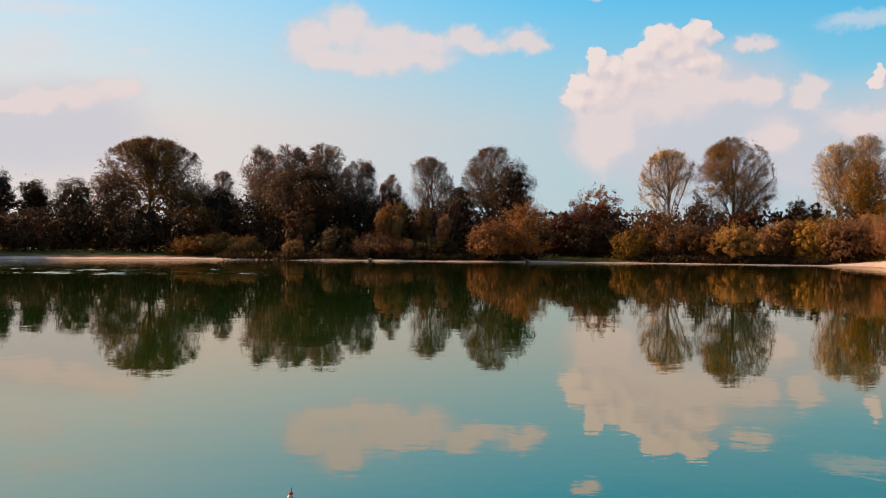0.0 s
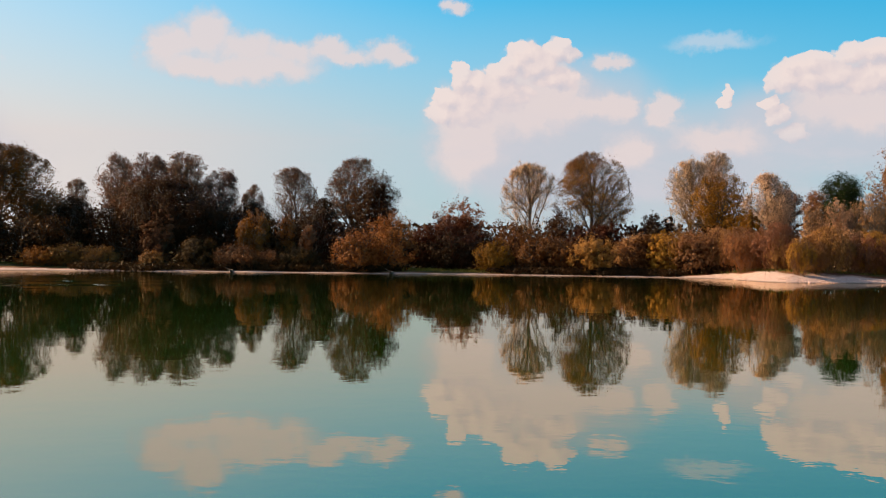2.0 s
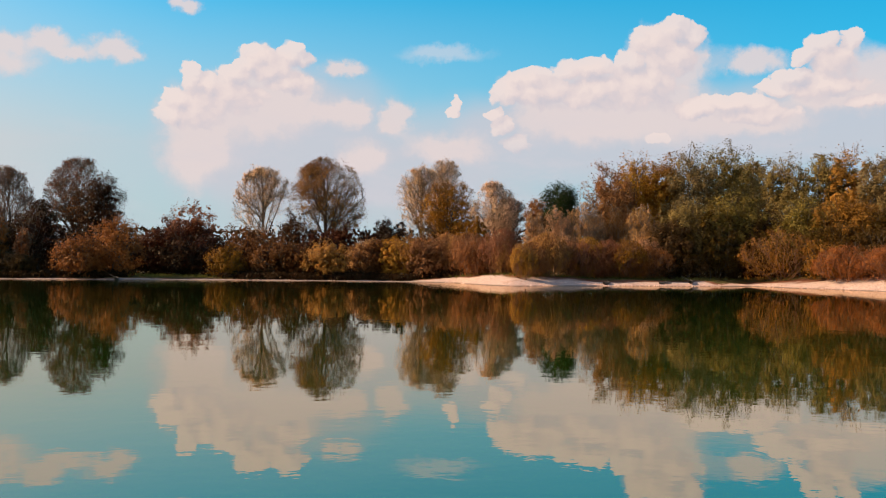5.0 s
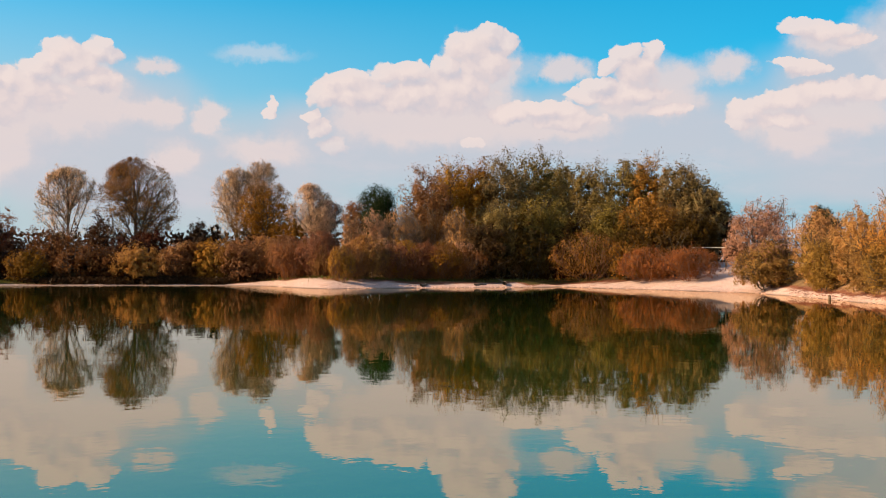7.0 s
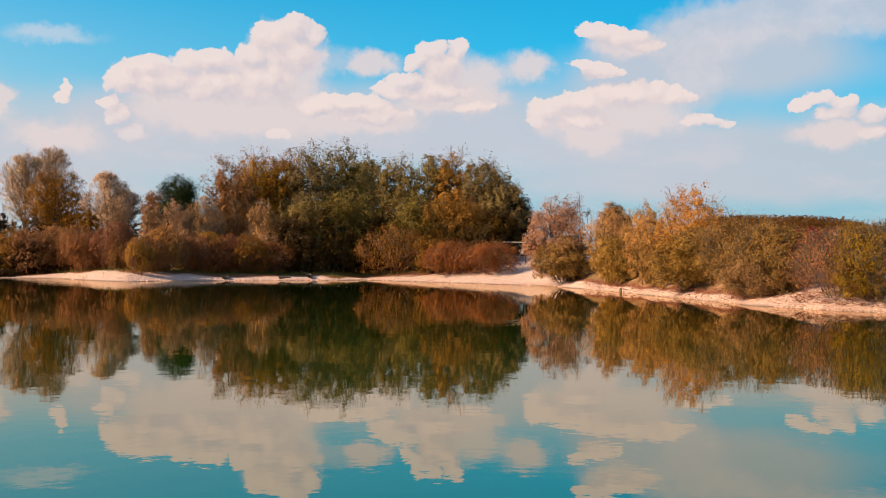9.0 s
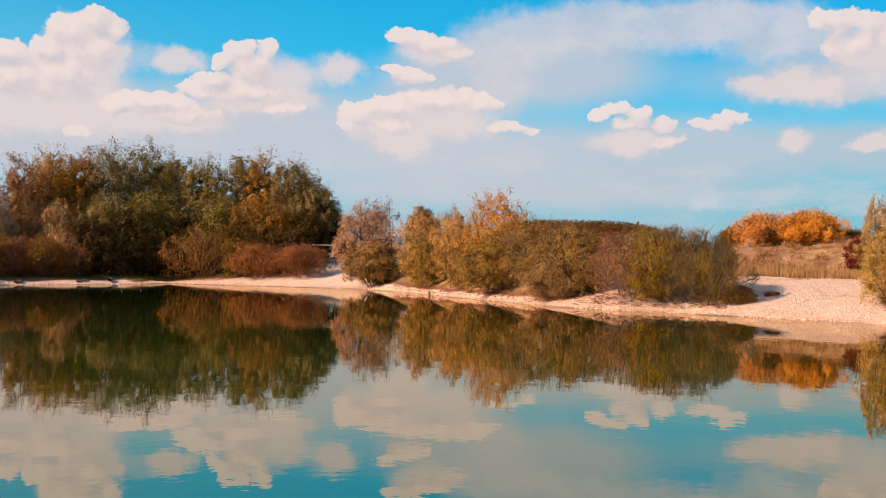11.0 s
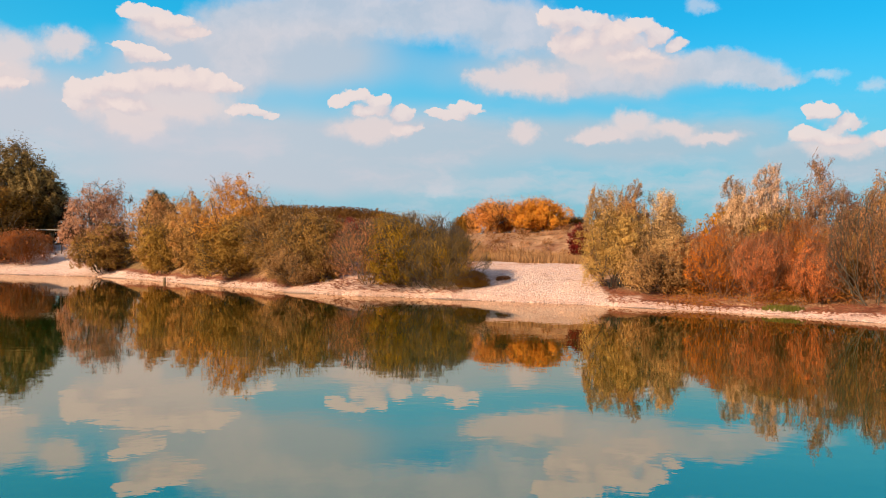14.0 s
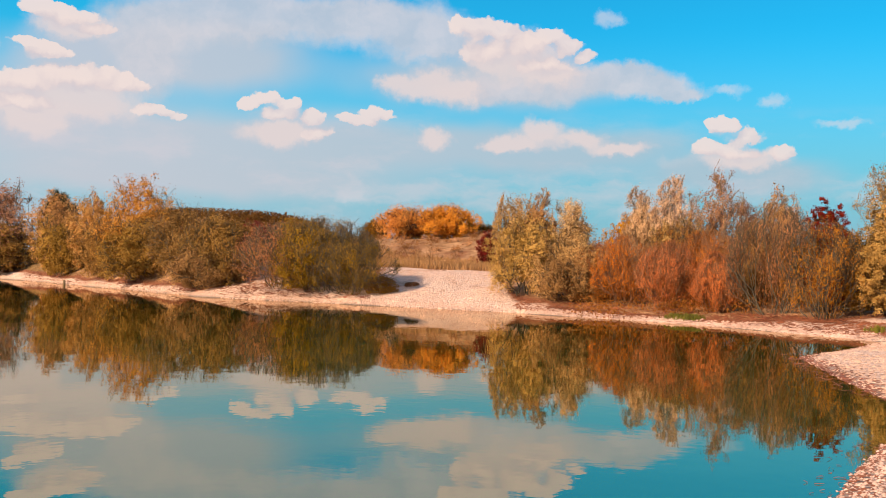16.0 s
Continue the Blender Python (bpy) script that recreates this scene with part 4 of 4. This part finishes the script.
def plain(name, a, b, scale, rough=0.8, metal=0.0):
    m, n = material(name)
    pos = n.add("ShaderNodeTexCoord").outputs["Object"]
    f = n.noise(pos, scale, 5, 0.65)
    bump = n.add("ShaderNodeBump", {"Strength": 0.4, "Distance": 0.01, "Height": f})
    finish(n, n.add("ShaderNodeBsdfPrincipled", {"Base Color": n.mix(n.span(f, 0.3, 0.7), (*a, 1), (*b, 1)), "Roughness": rough, "Metallic": metal, "Normal": bump.outputs[0]}).outputs[0])
    return m


STRAW = leaf_material("dry_grass_blades", (0.22, 0.11, 0.045), (0.46, 0.27, 0.12))
GREEN = leaf_material("green_grass_blades", (0.06, 0.075, 0.012), (0.2, 0.18, 0.04))
SEDGE = leaf_material("orange_grass_blades", (0.4, 0.2, 0.06), (0.62, 0.36, 0.13))
TWIGS = leaf_material("dead_twigs", (0.11, 0.035, 0.02), (0.24, 0.09, 0.05), through_light=0.0)
PEBBLE = leaf_material("pale_pebbles", (0.37, 0.235, 0.2), (0.66, 0.455, 0.4), through_light=0.0)


def polar(az, d):
    a = np.radians(az)
    return np.stack([d * np.sin(a), d * np.cos(a)], -1)


def on_ground(xy, lift=0.0):
    return np.concatenate([xy, ground_height(xy[:, 0], xy[:, 1])[:, None] + lift], 1)


def shore_at(az):
    return np.interp(az, SHORE_AZ, SHORE_D)


def blades(name, xy, tall, wide, mat, label, category, bend=0.35):
    """A sward of single blades, each a tapering strip that leans its own way."""
    n = len(xy)
    p = on_ground(xy, -0.02)
    t = rng.uniform(0, 2 * np.pi, n)
    side = np.stack([np.cos(t), np.sin(t), np.zeros(n)], 1) * wide * rng.uniform(0.6, 1.3, (n, 1))
    up = np.stack([rng.normal(size=n) * bend, rng.normal(size=n) * bend, np.ones(n)], 1) * tall * rng.uniform(0.5, 1.2, (n, 1))
    v = np.stack([p - side, p + side, p + up], 1).reshape(-1, 3)
    return tagged(new(name, grid_mesh(name, v, np.arange(3 * n).reshape(-1, 3), mat)), label, category, kind="stuff")


def field(n, az0, az1, s0, s1):
    az = rng.uniform(az0, az1, n)
    return polar(az, shore_at(az) + rng.uniform(s0, s1, n))


def tufts(n, per, az0, az1, s0, s1, spread):
    hub = field(n, az0, az1, s0, s1)
    return np.repeat(hub, per, 0) + rng.normal(size=(n * per, 2)) * spread


blades("dry_grass", tufts(700, 14, 65.5, 76.5, 12, 20, 0.35), 0.45, 0.03, STRAW, "tall dry straw-coloured grass on the slope", "grass")
blades("dry_grass", tufts(420, 14, 78, 97, 9, 26, 0.35), 0.7, 0.03, SEDGE, "tall orange-tan dry grass behind the bushes", "grass")
blades("short_grass", tufts(520, 10, -24, -7, 6, 12, 0.4), 0.16, 0.05, GREEN, "short yellow-green grass above the gravel", "grass")
blades("short_grass", tufts(420, 10, 5, 21, 3.5, 10, 0.4), 0.2, 0.05, GREEN, "dark green grass behind the shore", "grass")
blades("short_grass", tufts(260, 10, 22, 40, 4, 9, 0.4), 0.22, 0.05, GREEN, "low rough grass below the bushes", "grass")
blades("weeds", tufts(26, 40, 84.2, 85.8, 0.9, 1.6, 0.16), 0.16, 0.03, GREEN, "bright green weeds at the foot of a bush", "weeds")
blades("weeds", tufts(14, 40, 94.3, 96, 1.4, 2.2, 0.16), 0.16, 0.03, GREEN, "bright green weeds on the gravel edge", "weeds")


def scrub(name, mat, n, az0, az1, d0, d1, tall, leaf, label):
    """Low tangled growth over a slope, as clumps of leaves."""
    m = n // 60
    hub = on_ground(polar(rng.uniform(az0, az1, m), rng.uniform(d0, d1, m)), tall * 0.4)
    c = np.repeat(hub, 60, 0) + np.clip(rng.normal(size=(m * 60, 3)), -1.8, 1.8) * np.array([0.7, 0.7, 0.35]) * tall
    ax = rng.normal(size=c.shape)
    ax *= leaf / np.linalg.norm(ax, axis=1, keepdims=True)
    sd = np.cross(ax, rng.normal(size=c.shape))
    sd *= leaf * 0.45 / np.linalg.norm(sd, axis=1, keepdims=True)
    v = np.stack([c - ax - sd, c - ax + sd, c + ax], 1).reshape(-1, 3)
    return tagged(new(name, grid_mesh(name, v, np.arange(len(v)).reshape(-1, 3), mat)), label, "scrub", kind="stuff")


scrub("mound_scrub", LEAF["umber"], 30000, 55.5, 65.5, 84, 112, 0.8, 0.12, "dark olive scrub covering the earth mound")
scrub("slope_scrub", LEAF["brown"], 8000, 64.5, 78, 58, 72, 0.3, 0.06, "patchy brown scrub on the bare slope")
scrub("slope_scrub", LEAF["tan"], 7000, 64.5, 78, 57, 71, 0.28, 0.06, "patches of straw-coloured growth on the bare slope")
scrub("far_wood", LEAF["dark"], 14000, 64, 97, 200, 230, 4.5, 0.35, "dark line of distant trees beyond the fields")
# added backing: dark leaves close the sky gaps low between the trees
scrub("far_wood", LEAF["dark"], 16000, -26, 44, 126, 138, 4.8, 0.42, "dark leaf backing added to close sky gaps behind far-shore trees")
# undergrowth in near-black leaves, with the shade below the trees in its colour
scrub("bank_scrub", LEAF["shadebrown"], 34000, -25, 46, 103, 112, 2.6, 0.2, "low undergrowth beneath the trees, shade darkened into its leaves")
# stands for dark growth and the bush shadows behind the gravel
scrub("bank_scrub", LEAF["dark"], 14000, -12, 5, 95.4, 99, 0.55, 0.14, "low growth behind the gravel strip, coloured with bush shadow")
scrub("bank_scrub", LEAF["dark"], 12000, 10, 23.5, 95.2, 99, 0.55, 0.14, "low growth behind the gravel strip, coloured with bush shadow")
scrub("bank_scrub", LEAF["rust"], 9000, 79.5, 96, 38.5, 46, 0.5, 0.05, "rusty undergrowth between the willow bushes")


def sticks(name, xy, length, thick, lift, label, steep=0.15):
    n = len(xy)
    p = on_ground(xy, lift)
    p[:, 2] = np.maximum(p[:, 2], lift * 0.6)
    t = rng.uniform(0, 2 * np.pi, n)
    d = np.stack([np.cos(t), np.sin(t), np.abs(rng.normal(size=n)) * steep], 1) * length * rng.uniform(0.4, 1.3, (n, 1))
    paths = np.stack([p, p + d * 0.5 + rng.normal(size=(n, 3)) * 0.04 * length, p + d], 1)
    paths[:, :, 2] = np.maximum(paths[:, :, 2], 0.005)
    v, f = tubes(paths, np.full((n, 3), thick) * np.array([1, 0.8, 0.4]), 4)
    return tagged(new(name, grid_mesh(name, v, f, TWIGS)), label, "twigs", kind="stuff")


sticks("dead_twigs", field(200, 59, 67.5, 0.2, 2.6), 0.45, 0.007, 0.02, "tangle of reddish dead twigs on the gravel")
sticks("dead_twigs", field(520, 75.5, 96, 0.2, 3.2), 0.5, 0.006, 0.02, "tangle of reddish dead twigs along the waterline")
sticks("dead_twigs", field(160, 48, 59, 0.4, 2.6), 0.45, 0.009, 0.02, "scattered reddish dead twigs on the gravel")
x = rng.uniform(15.5, 25.5, 120)
sticks("dead_twigs", np.stack([x, np.interp(x, NEAR_X, NEAR_Y) + rng.uniform(-0.3, 0.4, 120)], 1), 0.24, 0.005, 0.03, "thin dead twigs lying along the edge of the spit")
x = rng.uniform(9.5, 13.5, 45)
sticks("dead_twigs", np.stack([x, np.interp(x, NEAR_X, NEAR_Y) + rng.uniform(-0.1, 0.35, 45)], 1), 0.08, 0.003, 0.01, "thin dead twigs in the shallows by the bank")


LITTER = leaf_material("fallen_leaves", (0.1, 0.03, 0.018), (0.3, 0.11, 0.06), through_light=0.0)


def stones(name, xy, size, label, mat=PEBBLE, category="stones", flat=0.7):
    """Loose stones, each an uneven cap half sunk in the ground."""
    n = len(xy)
    p = on_ground(xy)
    big = size * rng.lognormal(0, 0.45, n)[:, None]
    base = np.array([[1, 0, -0.3], [0.3, 0.9, -0.3], [-0.8, 0.5, -0.3], [-0.7, -0.6, -0.3], [0.4, -0.9, -0.3], [0.1, 0, 0.8]])
    v = base[None] * rng.uniform(0.7, 1.25, (n, 6, 1)) * big[:, None] * np.array([1, 1, flat])
    t = rng.uniform(0, 2 * np.pi, n)
    ca, sa = np.cos(t)[:, None], np.sin(t)[:, None]
    v = np.stack([v[..., 0] * ca - v[..., 1] * sa, v[..., 0] * sa + v[..., 1] * ca, v[..., 2]], -1) + (p + np.array([0, 0, 1]) * big * 0.15)[:, None]
    i = np.arange(5)
    f = np.stack([i, (i + 1) % 5, np.full(5, 5)], 1)
    f = (f[None] + (np.arange(n) * 6)[:, None, None]).reshape(-1, 3)
    return tagged(new(name, grid_mesh(name, v.reshape(-1, 3), f, mat)), label, category, kind="stuff")


x = rng.uniform(9.5, 14.5, 5000)
stones("pebbles", np.stack([x, np.interp(x, NEAR_X, NEAR_Y) - rng.uniform(-0.12, 1.6, 5000)], 1), 0.013, "pale rounded pebbles of the gravel bank")
x = rng.uniform(16.5, 32, 8000)
stones("pebbles", np.stack([x, np.interp(x, NEAR_X, NEAR_Y) - rng.uniform(-0.1, 3.0, 8000)], 1), 0.018, "pale pebbles covering the gravel spit")
stones("shore_stones", field(5000, 50, 79, -0.1, 1.0), 0.036, "white stones washed along the waterline")
stones("shore_stones", field(5000, 79, 96, -0.1, 1.2), 0.03, "white stones washed along the waterline")
stones("shore_stones", field(6000, 68.5, 75.5, 0.3, 12), 0.026, "pale gravel stones of the open bank")
stones("shore_stones", field(2500, 22, 49, -0.1, 1.4), 0.05, "pale stones at the edge of the far shore")
x = rng.uniform(9.5, 14.5, 1800)
stones("leaf_litter", np.stack([x, np.interp(x, NEAR_X, NEAR_Y) - rng.exponential(0.22, 1800) + 0.1], 1), 0.014, "reddish fallen leaves washed up on the pebbles", LITTER, "litter", 0.3)
x = rng.uniform(16.5, 30, 2200)
stones("leaf_litter", np.stack([x, np.interp(x, NEAR_X, NEAR_Y) - rng.exponential(0.16, 2200) + 0.05], 1), 0.02, "reddish fallen leaves along the edge of the spit", LITTER, "litter", 0.3)
stones("leaf_litter", field(6000, 76, 96, 0.8, 3.4), 0.04, "reddish fallen leaves and bark below the willow bushes", LITTER, "litter", 0.3)
stones("leaf_litter", field(3500, 50, 68, 0.9, 3.2), 0.045, "reddish fallen leaves below the bushes", LITTER, "litter", 0.3)


def part(name, bm, mat, parent, label=""):
    me = bpy.data.meshes.new(name)
    bm.to_mesh(me)
    bm.free()
    me.materials.append(mat)
    ob = new(name, me)
    ob.parent = parent
    return tagged(ob, label) if label else ob


def bar(p, q, r, sides=10):
    """A straight round bar with closed, slightly rounded ends."""
    bm = bmesh.new()
    d = Vector(q) - Vector(p)
    m = Matrix.Translation((Vector(p) + Vector(q)) / 2) @ d.to_track_quat("Z", "Y").to_matrix().to_4x4()
    bmesh.ops.create_cone(bm, cap_ends=True, segments=sides, radius1=r, radius2=r, depth=d.length, matrix=m)
    ends = [e for e in bm.edges if len(e.link_faces) == 2 and any(len(f.verts) > 4 for f in e.link_faces)]
    bmesh.ops.bevel(bm, geom=ends, offset=r * 0.3, segments=2, affect="EDGES")
    return bm


WHITE_PIPE = plain("weathered_white_paint", (0.3, 0.27, 0.24), (0.5, 0.46, 0.42), 6, 0.6)
DARK_PIPE = plain("rusted_steel", (0.05, 0.035, 0.03), (0.16, 0.09, 0.06), 12, 0.7, 0.4)
OLD_WOOD = plain("weathered_wood", (0.07, 0.05, 0.035), (0.2, 0.15, 0.11), 9, 0.9)


def goal_frame():
    xy = polar(46.95, 93.5)
    z = float(ground_height(*xy))
    thing = tagged(new("goal_frame"), "small weathered goal frame with a white crossbar on the sandy beach", "goal")
    thing.location, thing.rotation_euler = (*xy, z), (0, 0, radians(-46.95 - 8))
    w, h = 2.9, 1.98
    part("crossbar", bar((-w, 0, h), (0.03, 0, h), 0.038), WHITE_PIPE, thing, "white-painted crossbar")
    for x in (-w, 0):
        part("post", bar((x, 0, -0.3), (x, 0, h), 0.04), DARK_PIPE, thing)
        part("brace", bar((x, 0.9, -0.2), (x, 0.05, h * 0.62), 0.03), DARK_PIPE, thing)
    part("ground_rail", bar((-w, 0.9, 0.05), (0, 0.9, 0.05), 0.03), DARK_PIPE, thing)


goal_frame()


def log(az, dist, length, r, turn, label):
    """A crooked piece of driftwood with a side branch."""
    xy = polar(az, dist)
    z = max(float(ground_height(*xy)), 0.0)
    thing = tagged(new("driftwood"), label, "driftwood", "driftwood on the shore")
    thing.location, thing.rotation_euler = (*xy, z + r * 0.7), (0, 0, radians(turn))
    s = np.linspace(-0.5, 0.5, 7)
    p = np.stack([s * length, 0.05 * length * np.sin(s * 7), 0.02 * length * np.cos(s * 9)], 1)[None]
    new("stem", grid_mesh("stem", *tubes(p, (r * (1.1 - 0.6 * (s + 0.5)))[None], 8), OLD_WOOD, True)).parent = thing
    q = np.stack([np.linspace(0.1, 0.35, 4) * length, np.linspace(0, 0.22, 4) * length, np.linspace(0, 0.12, 4) * length], 1)[None]
    new("side_branch", grid_mesh("side_branch", *tubes(q, np.array([[0.5, 0.4, 0.3, 0.12]]) * r, 6), OLD_WOOD, True)).parent = thing


log(30.9, 89.6, 2.2, 0.12, 40, "dark driftwood log lying on the far gravel")
log(35.2, 93.6, 2.8, 0.14, 55, "dark driftwood log at the end of the gravel tongue")
log(33.9, 91.5, 1.6, 0.1, 20, "short dark driftwood piece on the gravel tongue")
log(4.6, 94.2, 3.0, 0.12, 85, "dark driftwood log on the far gravel strip")
log(-4.0, 94.6, 2.4, 0.1, 95, "dark driftwood log on the far gravel strip")
log(59.0, 52.6, 1.0, 0.05, 10, "thin grey driftwood stick on the white gravel")


def stump(az, dist, h, r):
    xy = polar(az, dist)
    z = float(ground_height(*xy))
    thing = tagged(new("wooden_stake"), "short dark wooden stake standing at the waterline", "stake")
    thing.location = (*xy, z)
    part("shaft", bar((0, 0, -0.3), (0.05, 0.02, h), r, 8), OLD_WOOD, thing)
    part("cap", bar((0.05, 0.02, h), (0.053, 0.022, h + 0.03), r * 1.1, 8), OLD_WOOD, thing)


stump(52.08, 67.3, 0.34, 0.08)


def mound_post():
    xy = polar(63.35, 99)
    z = float(ground_height(*xy))
    thing = tagged(new("marker_post"), "small dark post standing on top of the mound", "post")
    thing.location = (*xy, z)
    part("shaft", bar((0, 0, -0.2), (0, 0, 0.95), 0.1, 8), OLD_WOOD, thing)
    part("top", bar((0, 0, 0.95), (0, 0, 1.12), 0.14, 8), OLD_WOOD, thing)


mound_post()


def float_marker():
    """A little red and white float on the water near the viewer's bank."""
    d = polar(-8.2, 8.15)
    thing = tagged(new("fishing_float"), "small red and white float lying on the water", "float")
    thing.location, thing.rotation_euler = (*d, 0.0), (0, radians(8), 0.4)
    RED = plain("red_plastic", (0.28, 0.02, 0.02), (0.4, 0.05, 0.04), 30, 0.35)
    part("body", bar((0, 0, -0.04), (0, 0, 0.02), 0.022, 14), WHITE_PIPE, thing, "white lower half")
    part("cap", bar((0, 0, 0.02), (0, 0, 0.04), 0.018, 14), RED, thing, "red top")
    part("antenna", bar((0, 0, 0.04), (0, 0, 0.075), 0.004, 8), RED, thing)


float_marker()
